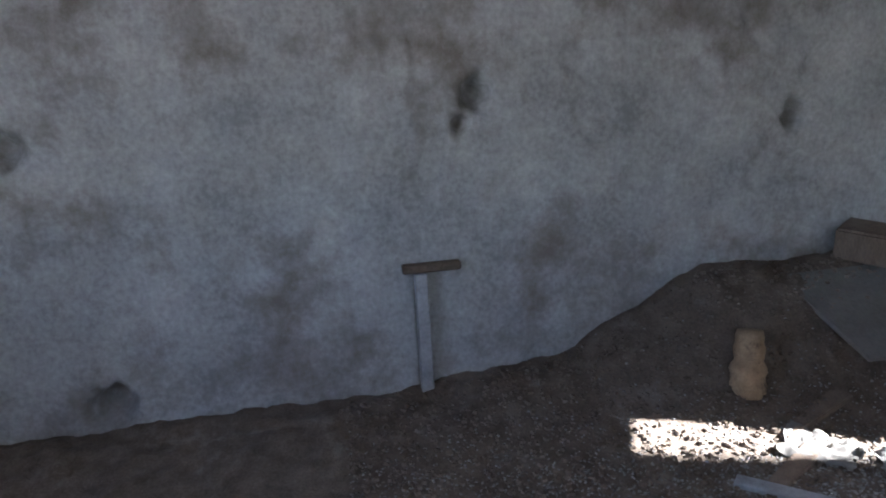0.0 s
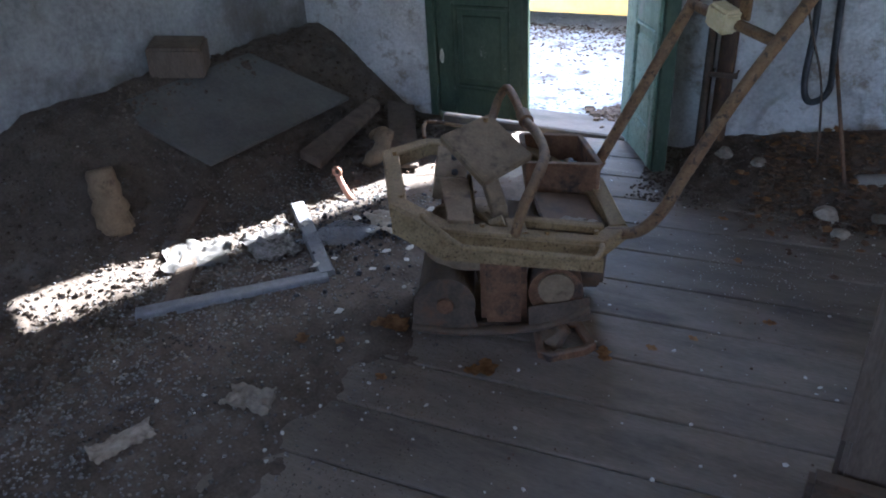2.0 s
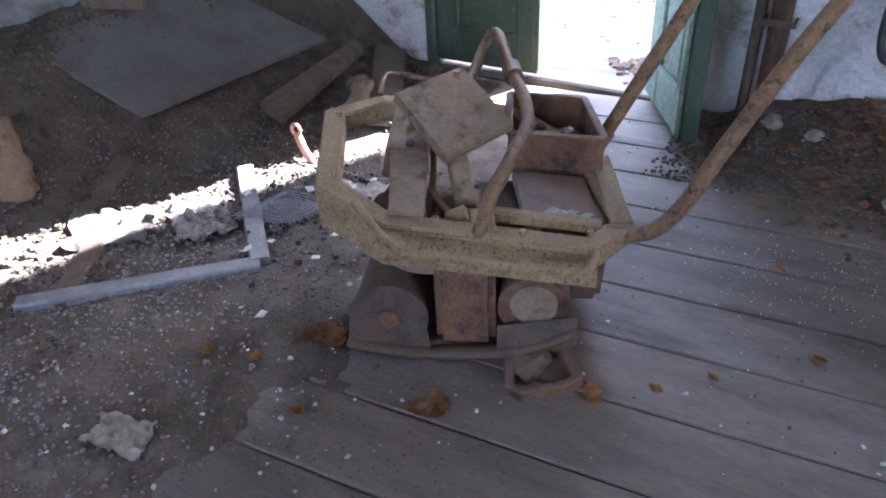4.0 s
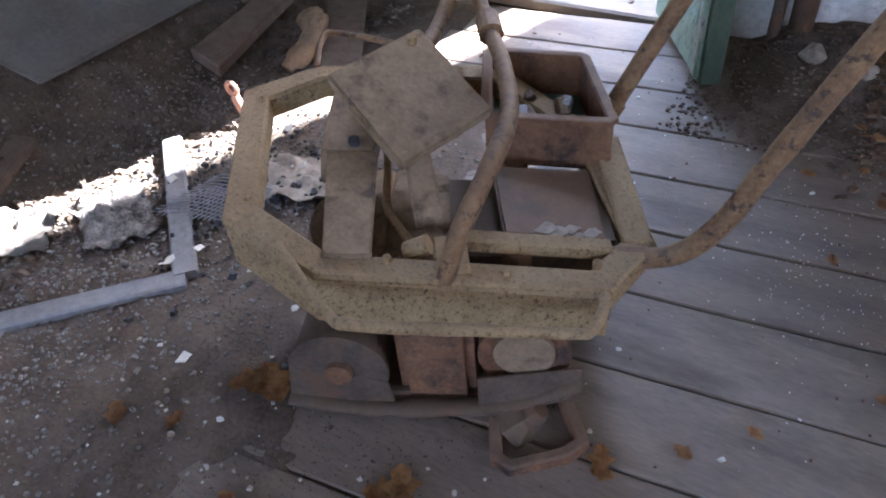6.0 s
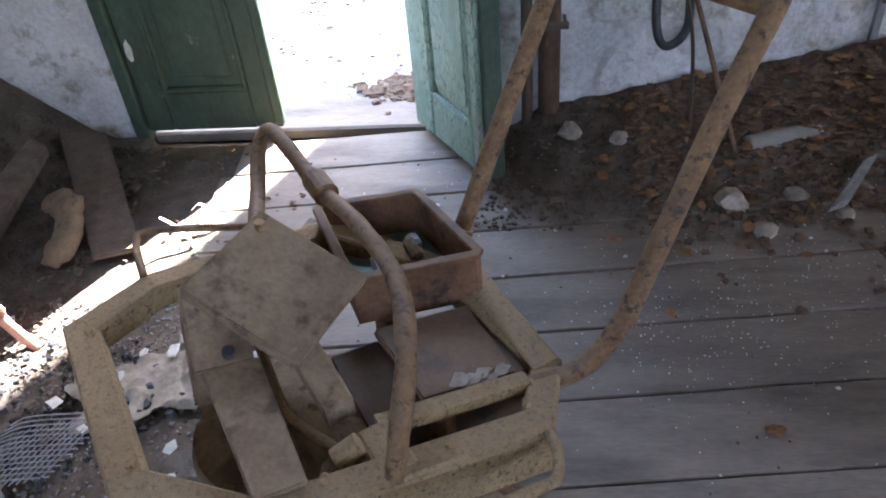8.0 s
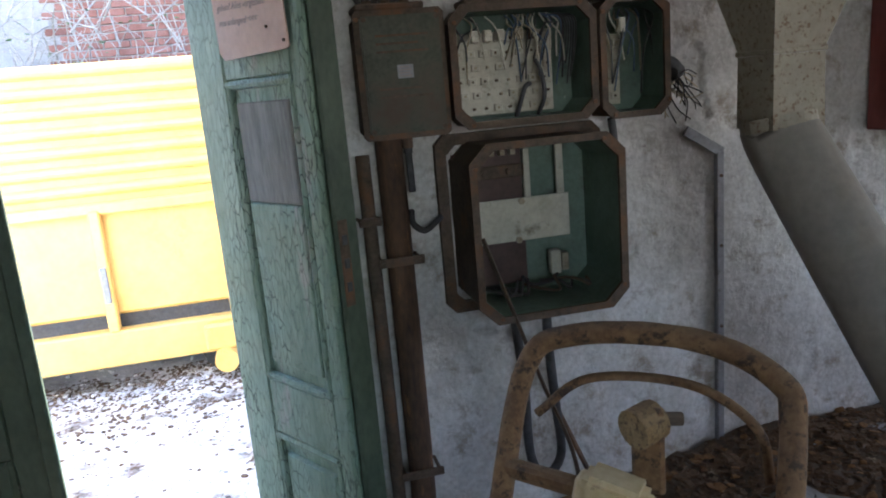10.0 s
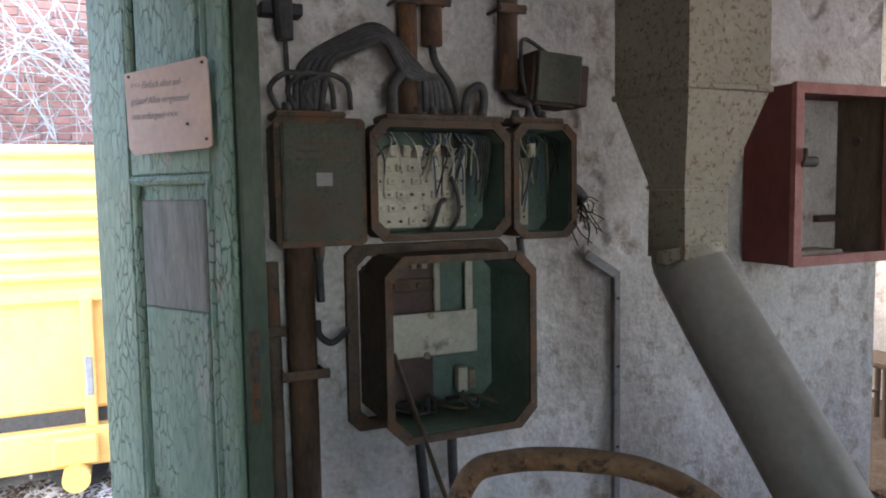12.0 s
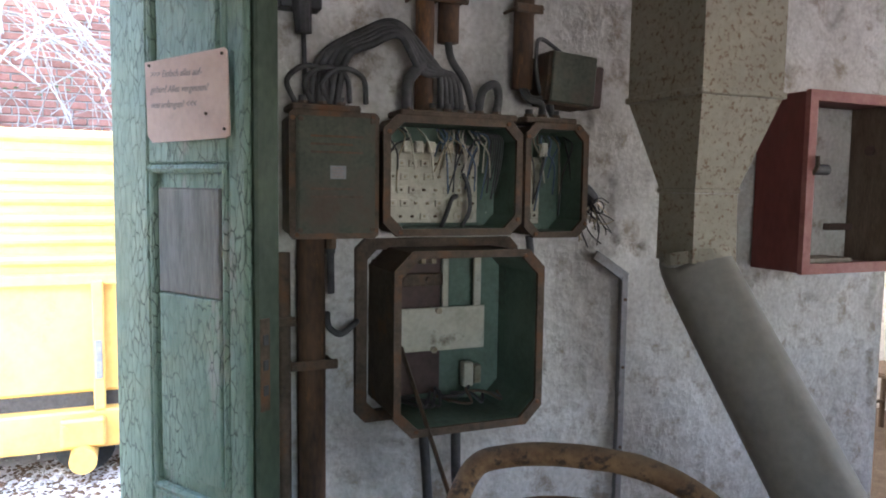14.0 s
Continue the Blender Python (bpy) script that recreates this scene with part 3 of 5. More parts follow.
# ---- electrical boxes ----
def gland(parent, x, y, z, up=1, r=0.016):
    g = part("gland", bm_cyl((x, y, z), (x, y, z + 0.035 * up), r, 6), "cast", parent)
    part("nut", bm_cyl((x, y, z + 0.03 * up), (x, y, z + 0.05 * up), r * 0.8, 10), "greycable", g)


def iron_box(name, label, x0, x1, z0, z1, depth, c, rim, inside):
    """A cast housing on the wall, open to the front, with a flanged rim and cut corners."""
    b = thing(name, label, "switch box")
    yf, yb = WALL_Y - depth, WALL_Y + 0.002
    o, i = octagon(x0, x1, z0, z1, c), octagon(x0 + rim, x1 - rim, z0 + rim, z1 - rim, c)
    wall_o = octagon(x0 + rim * 0.35, x1 - rim * 0.35, z0 + rim * 0.35, z1 - rim * 0.35, c)
    wall_i = octagon(x0 + rim * 0.8, x1 - rim * 0.8, z0 + rim * 0.8, z1 - rim * 0.8, c)
    part("housing", bm_ring(wall_o, wall_i, yf + 0.012, yb), "cast", b)
    lin = octagon(x0 + rim * 0.83, x1 - rim * 0.83, z0 + rim * 0.83, z1 - rim * 0.83, c)
    lin2 = octagon(x0 + rim, x1 - rim, z0 + rim, z1 - rim, c)
    part("lining", bm_ring(lin, lin2, yf + 0.013, yb - 0.012), inside, b)
    part("rim", bm_ring(o, i, yf, yf + 0.012), "cast", b)
    part("back", bm_prism(wall_i, yb - 0.012, yb - 0.004), inside, b)
    for px, pz in o[::2]:
        q = Vector((px, 0, pz)).lerp(Vector(((x0 + x1) / 2, 0, (z0 + z1) / 2)), 0.07)
        part("bolt", bm_cyl((q.x, yf - 0.006, q.z), (q.x, yf, q.z), 0.007, 6), "rust", b)
    return b


def wire(parent, pts, mat, r=0.0028, name="wire"):
    part(name, bm_tube(pts, r, 6, 6), mat, parent, smooth=True)


box_a = iron_box("switch_box", "closed cast switch box with an olive cover plate", -0.455, -0.195, 1.545, 1.905, 0.155, 0.012, 0.025, "cover")
cv = part("cover", bm_box(-0.438, -0.212, WALL_Y - 0.176, WALL_Y - 0.156, 1.562, 1.888, 0.006, seg=2), "cover", box_a, "olive green cover plate")
lb = part("type_plate", bm_box(-0.345, -0.30, WALL_Y - 0.179, WALL_Y - 0.176, 1.715, 1.752, 0), "galv", cv, "small printed metal type plate")
for k in range(4):
    part("print_bar", bm_box(-0.341, -0.306 - 0.005 * (k % 2), WALL_Y - 0.181, WALL_Y - 0.1791, 1.719 + 0.0082 * k, 1.7235 + 0.0082 * k, 0), "ink", lb)
for k in range(5):
    part("chalk_bar", bm_box(-0.40, -0.25 - 0.03 * (k % 2), WALL_Y - 0.1772, WALL_Y - 0.176, 1.83 - 0.022 * k - (0.08 if k > 2 else 0), 1.836 - 0.022 * k - (0.08 if k > 2 else 0), 0), "cast", cv, "faded unreadable writing")
for x in (-0.428, -0.222):
    for z in (1.572, 1.878):
        part("screw", bm_cyl((x, WALL_Y - 0.181, z), (x, WALL_Y - 0.175, z), 0.007, 8), "cast", cv)

rng = random.Random(5)


def terminal_panel(b, x0, x1, z0, z1, y, rows, cols):
    p = part("terminal_board", bm_box(x0, x1, y, y + 0.012, z0, z1, 0.002), "plastic", b, "yellowed insulating board")
    for r in range(rows):
        for c in range(cols):
            x, z = x0 + (x1 - x0) * (c + 0.5 + 0.3 * (r % 2)) / (cols + 0.3), z0 + (z1 - z0) * (r + 0.5) / rows
            if rng.random() < 0.62:
                part("block", bm_box(x - 0.013, x + 0.013, y - 0.010, y - 0.0005, z - 0.011, z + 0.011, 0.002), "plastic", p)
            part("stud", bm_cyl((x, y - 0.012, z), (x, y - 0.0005, z), 0.0045, 6), "brass" if rng.random() < 0.6 else "cast", p)


def loose_wires(b, x0, x1, ztop, zlow, y, n, mats):
    for _ in range(n):
        x = rng.uniform(x0, x1)
        dx = rng.uniform(-0.05, 0.05)
        zl = rng.uniform(zlow, ztop - 0.06)
        pts = [(x, y, ztop), (x + rng.uniform(-0.02, 0.02), y - 0.03, ztop - 0.03), (x + dx * 0.6, y - rng.uniform(0.01, 0.05), (ztop + zl) / 2),
               (x + dx, y - rng.uniform(0.0, 0.03), zl)]
        wire(b, pts, rng.choice(mats))


box_b = iron_box("switch_box", "open switch box full of loose wires and terminals", -0.185, 0.272, 1.55, 1.905, 0.165, 0.04, 0.022, "boxgreen")
terminal_panel(box_b, -0.155, 0.165, 1.585, 1.83, WALL_Y - 0.06, 6, 8)
loose_wires(box_b, -0.15, 0.2, 1.875, 1.66, WALL_Y - 0.075, 30, ("greycable", "black", "plastic", "blue", "brass"))
for x in (-0.09, -0.05, -0.01, 0.05, 0.09):
    part("connector", bm_box(x - 0.012, x + 0.012, WALL_Y - 0.105, WALL_Y - 0.08, 1.80, 1.835, 0.003), rng.choice(("plastic", "brass", "cast")), box_b)
wire(box_b, [(0.03, WALL_Y - 0.09, 1.575), (0.035, WALL_Y - 0.12, 1.62), (0.055, WALL_Y - 0.11, 1.66), (0.075, WALL_Y - 0.10, 1.67)], "black", 0.008, "cable")
wire(box_b, [(0.10, WALL_Y - 0.09, 1.575), (0.112, WALL_Y - 0.12, 1.63), (0.105, WALL_Y - 0.12, 1.70), (0.09, WALL_Y - 0.11, 1.74)], "black", 0.007, "cable")
for k in range(7):
    x = 0.175 + 0.008 * k
    wire(box_b, [(x - 0.04, WALL_Y - 0.08, 1.87), (x, WALL_Y - 0.11, 1.855), (x + 0.012, WALL_Y - 0.09, 1.79), (x + rng.uniform(-0.02, 0.01), WALL_Y - 0.08, 1.66 + 0.02 * (k % 4))], rng.choice(("blue", "greycable", "black")))

box_c = iron_box("switch_box", "small open switch box with cut wires", 0.282, 0.515, 1.54, 1.905, 0.165, 0.035, 0.02, "boxgreen")
terminal_panel(box_c, 0.305, 0.40, 1.58, 1.80, WALL_Y - 0.05, 4, 3)
loose_wires(box_c, 0.31, 0.48, 1.87, 1.60, WALL_Y - 0.07, 14, ("greycable", "black", "plastic", "brass", "blue"))
for x in (0.32, 0.385):
    part("connector", bm_box(x - 0.010, x + 0.010, WALL_Y - 0.11, WALL_Y - 0.085, 1.80, 1.845, 0.003), "plastic", box_c)

box_d = iron_box("switch_box", "large empty open switch box, green inside with a white cross plate", -0.185, 0.298, 0.975, 1.515, 0.27, 0.055, 0.022, "boxgreen")
part("flange", bm_ring(octagon(-0.225, 0.335, 0.955, 1.535, 0.03), octagon(-0.19, 0.30, 0.99, 1.50, 0.03), WALL_Y - 0.028, WALL_Y - 0.001), "cast", box_d)
yb = WALL_Y - 0.03
part("backboard", bm_box(-0.175, 0.055, yb, yb + 0.012, 1.03, 1.47, 0.002), "brown", box_d, "dark brown insulating board")
part("cross_plate", bm_box(-0.165, 0.20, yb - 0.03, yb - 0.022, 1.175, 1.315, 0.002), "plastic", box_d, "off-white cross plate")
part("upright_strip", bm_box(0.055, 0.075, yb - 0.021, yb - 0.008, 1.30, 1.47, 0.002), "plastic", box_d)
part("upright_strip", bm_box(0.165, 0.19, yb - 0.021, yb - 0.008, 1.30, 1.48, 0.002), "plastic", box_d)
part("busbar", bm_box(-0.13, 0.05, yb - 0.03, yb - 0.018, 1.385, 1.425, 0.002), "cast", box_d)
part("terminal", bm_box(0.125, 0.16, yb - 0.04, yb - 0.008, 1.05, 1.13, 0.003), "plastic", box_d)
part("terminal", bm_box(0.16, 0.185, yb - 0.045, yb - 0.012, 1.06, 1.12, 0.003), "brass", box_d)
for x, z in ((-0.15, 1.30), (0.02, 1.18), (0.035, 1.305), (-0.15, 1.19), (-0.08, 1.405), (0.0, 1.405)):
    part("bolt", bm_cyl((x, yb - 0.042, z), (x, yb - 0.029, z), 0.011, 6), "cast" if z > 1.35 else "brass", box_d)
for k in range(5):
    part("contact", bm_box(-0.13 + 0.035 * k, -0.112 + 0.035 * k, yb - 0.03, yb - 0.001, 1.455, 1.475, 0.002), "brass", box_d)
for k in range(9):
    x = rng.uniform(-0.13, 0.2)
    wire(box_d, [(x, yb - 0.02, 1.03), (x + 0.05, yb - 0.06, 1.015 + 0.01 * (k % 3)), (x + rng.uniform(0.06, 0.11), yb - 0.09, 1.012), (x + 0.1, yb - 0.05, 1.03 + 0.02 * (k % 2))], rng.choice(("black", "greycable", "cast")), 0.005)
wire(box_d, [(0.15, yb - 0.03, 1.06), (0.12, yb - 0.05, 1.035), (0.05, yb - 0.05, 1.03), (0.02, yb - 0.04, 1.06)], "black", 0.006)
# the flat bar that leans out of the large box
fb = part("loose_flat_bar", bm_tube([(-0.14, WALL_Y - 0.20, 1.23), (-0.02, WALL_Y - 0.30, 0.80), (0.08, WALL_Y - 0.30, 0.50), (0.13, WALL_Y - 0.25, 0.10)], 0.014, 10, 6, squash=0.4), "cast")
tagged(fb, "rusty flat bar hanging out of the large switch box", "bar")

fz = thing("junction_box", "small dark brown junction box tilted on the wall", "junction box")
fz.matrix_world = pose(0.485, WALL_Y, 2.05, 0, 4, 0)
part("housing", bm_box(-0.105, 0.07, -0.13, 0.002, -0.085, 0.085, 0.012, seg=2), "cast", fz)
part("lid", bm_box(-0.10, 0.065, -0.142, -0.131, -0.08, 0.08, 0.004), "cover", fz)
part("side_cap", bm_box(0.071, 0.115, -0.11, 0.0, -0.075, 0.06, 0.004), "brown", fz)

hl = thing("socket", "black dusty socket with a hanging cable", "socket")
part("body", bm_tube([(-0.40, WALL_Y - 0.06, 2.30), (-0.40, WALL_Y - 0.06, 2.24), (-0.395, WALL_Y - 0.06, 2.13)], 0.035, 4, 12, taper=0.7), "black", hl)
part("bracket", bm_box(-0.46, -0.34, WALL_Y - 0.06, WALL_Y + 0.002, 2.20, 2.235, 0.004), "black", hl)
part("cable", bm_tube([(-0.395, WALL_Y - 0.06, 2.14), (-0.392, WALL_Y - 0.06, 2.05), (-0.39, WALL_Y - 0.06, 1.955)], 0.007), "black", hl)


def pipe_thing(name, label, x, z0, z1, r, mat="rustdark"):
    p = thing(name, label, "pipe")
    part("pipe", bm_tube([(x, WALL_Y - 0.05, z0), (x + 0.003, WALL_Y - 0.05, (z0 + z1) / 2), (x, WALL_Y - 0.05, z1)], r, 8, 14), mat, p, smooth=True)
    return p


def clamp(p, x, z, r, w=0.10):
    part("clamp", bm_box(x - w / 2, x + w / 2, WALL_Y - 0.05 - r - 0.012, WALL_Y - 0.05 - r - 0.001, z - 0.014, z + 0.014, 0.003), "cast", p)
    for s in (-1, 1):
        part("clamp_bolt", bm_cyl((x + s * w * 0.42, WALL_Y - 0.05 - r - 0.018, z), (x + s * w * 0.42, WALL_Y + 0.002, z), 0.006, 6), "cast", p)


p1 = pipe_thing("conduit_pipe", "rusty conduit pipe rising from the floor beside the door", -0.372, 0.0, 1.56, 0.042)
clamp(p1, -0.372, 1.17, 0.042, 0.14)
clamp(p1, -0.372, 0.45, 0.042, 0.14)
p1b = pipe_thing("conduit_pipe", "thin rusty pipe beside the larger conduit", -0.455, 0.0, 1.50, 0.022, "cast")
clamp(p1b, -0.455, 1.30, 0.022, 0.07)
for x, z0 in ((-0.02, 1.92), (0.06, 2.145), (0.325, 2.02)):
    p = pipe_thing("conduit_pipe", "rusty conduit pipe coming down from the ceiling", x, z0, CEIL, 0.03 if x < 0 else 0.034)
    clamp(p, x, max(2.27, z0 + 0.1), 0.034, 0.10)

cb = thing("arched_cables", "bundle of thick grey cables arching between the switch boxes", "cable")
for k in range(5):
    a, h = -0.375 + 0.018 * k, 2.175 - 0.011 * k
    part("cable", bm_tube([(a, WALL_Y - 0.07, 1.93), (a + 0.02, WALL_Y - 0.09 - 0.008 * k, 2.06), (-0.23 + 0.004 * k, WALL_Y - 0.10 - 0.01 * k, h - 0.03), (-0.13, WALL_Y - 0.11 - 0.008 * k, h),
                           (-0.02 - 0.006 * k, WALL_Y - 0.10, h - 0.09), (0.02 + 0.012 * k, WALL_Y - 0.08, 2.04), (0.03 + 0.018 * k, WALL_Y - 0.07, 1.94)], 0.0105, 8, 10), "greycable" if k % 2 else "black", cb, smooth=True)


def cable_thing(label, pts, r, mat, name="cable"):
    c = part(name, bm_tube(pts, r, 8, 10), mat, smooth=True)
    return tagged(c, label, "cable")


Y = WALL_Y - 0.07
cable_thing("thick grey cable bent like a hook into the switch box", [(-0.08, Y, 1.93), (-0.085, Y - 0.02, 2.01), (-0.05, Y - 0.03, 2.06), (-0.03, Y - 0.01, 2.08)], 0.018, "greycable")
cable_thing("grey cable from a pipe into the switch box", [(0.06, Y + 0.02, 2.15), (0.065, Y, 2.09), (0.11, Y - 0.01, 2.02), (0.14, Y, 1.94)], 0.012, "greycable")
cable_thing("short looped grey cable above the switch box", [(0.16, Y, 1.94), (0.165, Y - 0.02, 2.0), (0.20, Y - 0.03, 2.02), (0.225, Y - 0.01, 1.99), (0.225, Y, 1.94)], 0.014, "greycable")
cable_thing("thin grey cable looping over the wall", [(0.42, Y, 1.95), (0.37, Y - 0.01, 2.03), (0.365, Y, 2.14), (0.40, Y + 0.03, 2.19), (0.50, Y + 0.05, 2.15)], 0.007, "greycable")
cable_thing("cable from a pipe to the small switch box", [(0.325, Y + 0.02, 2.04), (0.34, Y - 0.01, 1.99), (0.40, Y - 0.02, 1.985), (0.43, Y, 1.94)], 0.011, "greycable")
cable_thing("cable from a pipe to the small switch box", [(0.315, Y + 0.02, 2.04), (0.325, Y - 0.02, 1.985), (0.37, Y - 0.03, 1.97), (0.39, Y, 1.94)], 0.011, "greycable")
for k in range(3):
    a = -0.42 + 0.05 * k
    cable_thing("short looped cable at the closed switch box", [(a, Y, 1.93), (a - 0.03, Y - 0.03, 1.99), (a + 0.02, Y - 0.05, 2.03), (a + 0.09, Y - 0.03, 2.01), (a + 0.11, Y, 1.94)], 0.008, "greycable")
for b, xs in ((box_a, (-0.40, -0.345, -0.29)), (box_b, (-0.08, 0.0, 0.05, 0.10, 0.16, 0.22)), (box_c, (0.34, 0.39, 0.44))):
    for x in xs:
        gland(b, x, WALL_Y - 0.075, 1.903)
    z = 1.905
    part("top_flange", bm_box(xs[0] - 0.045, xs[-1] + 0.045, WALL_Y - 0.14, WALL_Y - 0.015, z, z + 0.02, 0.005), "cast", b)
gland(box_d, 0.085, WALL_Y - 0.10, 0.975, -1, 0.028)
gland(box_a, -0.315, WALL_Y - 0.06, 1.545, -1, 0.018)
cable_thing("cut black cable stub hanging below the switch box", [(-0.315, WALL_Y - 0.06, 1.50), (-0.314, WALL_Y - 0.06, 1.45), (-0.313, WALL_Y - 0.06, 1.375)], 0.011, "black")
cable_thing("black hook of cable sticking out beside the large box", [(-0.315, WALL_Y - 0.02, 1.31), (-0.318, WALL_Y - 0.05, 1.275), (-0.285, WALL_Y - 0.06, 1.25), (-0.24, WALL_Y - 0.05, 1.275), (-0.225, WALL_Y - 0.03, 1.28)], 0.010, "black")
cable_thing("black cable under the small switch box", [(0.36, WALL_Y - 0.06, 1.54), (0.362, WALL_Y - 0.07, 1.46), (0.355, WALL_Y - 0.06, 1.38), (0.33, WALL_Y - 0.03, 1.335)], 0.013, "black")
cable_thing("black cable hanging below the large switch box", [(0.085, WALL_Y - 0.10, 0.94), (0.088, WALL_Y - 0.10, 0.80), (0.10, WALL_Y - 0.10, 0.62), (0.11, WALL_Y - 0.10, 0.42), (0.04, WALL_Y - 0.11, 0.36), (0.0, WALL_Y - 0.10, 0.45), (0.0, WALL_Y - 0.08, 0.7), (-0.02, WALL_Y - 0.07, 0.98)], 0.016, "black")
cable_thing("black cable stub in the wall", [(0.51, WALL_Y - 0.06, 1.70), (0.56, WALL_Y - 0.07, 1.69), (0.60, WALL_Y - 0.06, 1.66)], 0.03, "black")
fw = thing("frayed_wires", "tangle of frayed cut wires beside the small switch box", "wires")
for k in range(34):
    a = rng.uniform(0, 6.28)
    s = Vector((0.55 + rng.uniform(-0.03, 0.05), WALL_Y - 0.06, 1.66 + rng.uniform(-0.04, 0.05)))
    e = s + Vector((rng.uniform(-0.01, 0.10), rng.uniform(-0.07, 0.03), rng.uniform(-0.13, 0.04)))
    part("wire", bm_tube([s, s.lerp(e, 0.5) + Vector((0.02 * math.cos(a), -0.02, 0.03 * math.sin(a))), e], 0.0022, 5, 5), rng.choice(("black", "greycable", "black", "brass")), fw)
rl = thing("steel_strip", "grey perforated steel strip fixed upright to the wall", "strip")
part("strip", bm_box(0.772, 0.80, WALL_Y - 0.022, WALL_Y + 0.002, 0.25, 1.385, 0.003), "galv", rl)
part("strip_bend", bm_box(-0.155, 0.012, WALL_Y - 0.02, WALL_Y - 0.012, -0.018, 0.018, 0.002, m=pose(0.785, 0, 1.385, 0, 32, 0)), "galv", rl)
for z in (0.45, 0.75, 1.05, 1.3):
    part("screw", bm_cyl((0.786, WALL_Y - 0.027, z), (0.786, WALL_Y - 0.021, z), 0.006, 8), "cast", rl)

# ---- duct and cabinet ----
du = thing("air_duct", "rust-spotted beige sheet metal duct bending down the wall", "duct")


def bm_loft(sections):
    bm = bmesh.new()
    rings = [[bm.verts.new(p) for p in s] for s in sections]
    for a, b in zip(rings, rings[1:]):
        n = len(a)
        for i in range(n):
            j = (i + 1) % n
            bm.faces.new((a[i], a[j], b[j], b[i]))
    bm.faces.new(rings[0])
    bm.faces.new(rings[-1][::-1])
    bmesh.ops.recalc_face_normals(bm, faces=bm.faces)
    return bm


def rect(x0, x1, y0, y1, z):
    return [(x0, y0, z), (x1, y0, z), (x1, y1, z), (x0, y1, z)]


part("upper_duct", bm_loft([rect(0.364, 0.617, 2.25, 2.526, CEIL), rect(0.364, 0.617, 2.25, 2.526, 1.935)]), "duct", du)
part("seam", bm_box(0.357, 0.624, 2.243, 2.533, 1.922, 1.938, 0.003), "duct", du)
part("funnel", bm_loft([rect(0.366, 0.615, 2.252, 2.524, 1.921), rect(0.395, 0.530, 2.295, 2.425, 1.700)]), "duct", du)
part("seam", bm_box(0.390, 0.535, 2.290, 2.430, 1.690, 1.702, 0.002), "duct", du)
part("neck", bm_loft([rect(0.395, 0.530, 2.295, 2.425, 1.689), rect(0.392, 0.530, 2.290, 2.425, 1.52)]), "duct", du)
part("neck_collar", bm_tube([(0.460, 2.362, 1.545), (0.462, 2.357, 1.515)], 0.088, smooth=False, sides=26), "duct", du)
part("lower_duct", bm_tube([(0.458, 2.360, 1.530), (0.472, 2.330, 1.460), (0.565, 2.05, 1.01), (0.79, 1.43, 0.0)], 0.084, 6, 28, taper=1.2), "duct_low", du, "plain grey-beige slanting duct", smooth=True)

ca = thing("wall_cabinet", "dark red open wooden cabinet on the wall without its door", "cabinet")
x0, x1, z0, z1, yf = 1.40, 1.93, 1.40, 2.065, 2.84
part("side", bm_box(x0, x0 + 0.022, yf + 0.022, WALL_Y - 0.002, z0, z1, 0.003), "red", ca)
part("side", bm_box(x1 - 0.022, x1, yf + 0.022, WALL_Y - 0.002, z0, z1, 0.003), "wood", ca, "brown bare wooden side")
part("top", bm_box(x0 + 0.022, x1 - 0.022, yf + 0.022, WALL_Y - 0.002, z1 - 0.022, z1, 0.003), "red", ca)
part("bottom", bm_box(x0 + 0.022, x1 - 0.022, yf + 0.022, WALL_Y - 0.002, z0, z0 + 0.022, 0.003), "red", ca)
fo, fi = [(x0 - 0.004, z0 - 0.004), (x1 + 0.004, z0 - 0.004), (x1 + 0.004, z1 + 0.004), (x0 - 0.004, z1 + 0.004)], [(x0 + 0.035, z0 + 0.035), (x1 - 0.035, z0 + 0.035), (x1 - 0.035, z1 - 0.035), (x0 + 0.035, z1 - 0.035)]
part("front_frame", bm_ring(fo, fi, yf, yf + 0.022), "redlight", ca, "worn lighter red front frame")
part("back", bm_box(x0 + 0.023, x1 - 0.023, WALL_Y - 0.016, WALL_Y - 0.008, z0 + 0.023, z1 - 0.023, 0), "whitewash", ca, "pale stained back")
part("peg", bm_cyl((x0 + 0.02, WALL_Y - 0.17, 1.785), (x0 + 0.19, WALL_Y - 0.17, 1.785), 0.021, 14), "black", ca, "black round peg")
part("hook", bm_tube([(x0 + 0.03, yf + 0.01, 1.76), (x0 + 0.03, yf - 0.012, 1.79), (x0 + 0.03, yf - 0.012, 1.83)], 0.008), "cast", ca)
part("batten", bm_box(x1 - 0.16, x1 - 0.024, WALL_Y - 0.05, WALL_Y - 0.017, 1.545, 1.572, 0.003), "brown", ca)
part("knob", bm_cyl((x1 - 0.035, 2.98, 1.87), (x1 - 0.022, 2.98, 1.87), 0.02, 12), "brown", ca)
pl = part("crumpled_paper", bm_box(1.5, 1.75, 2.90, 3.05, 1.423, 1.445, 0.01, seg=2), "stone")
tagged(pl, "grey dusty paper lying in the cabinet", "paper")


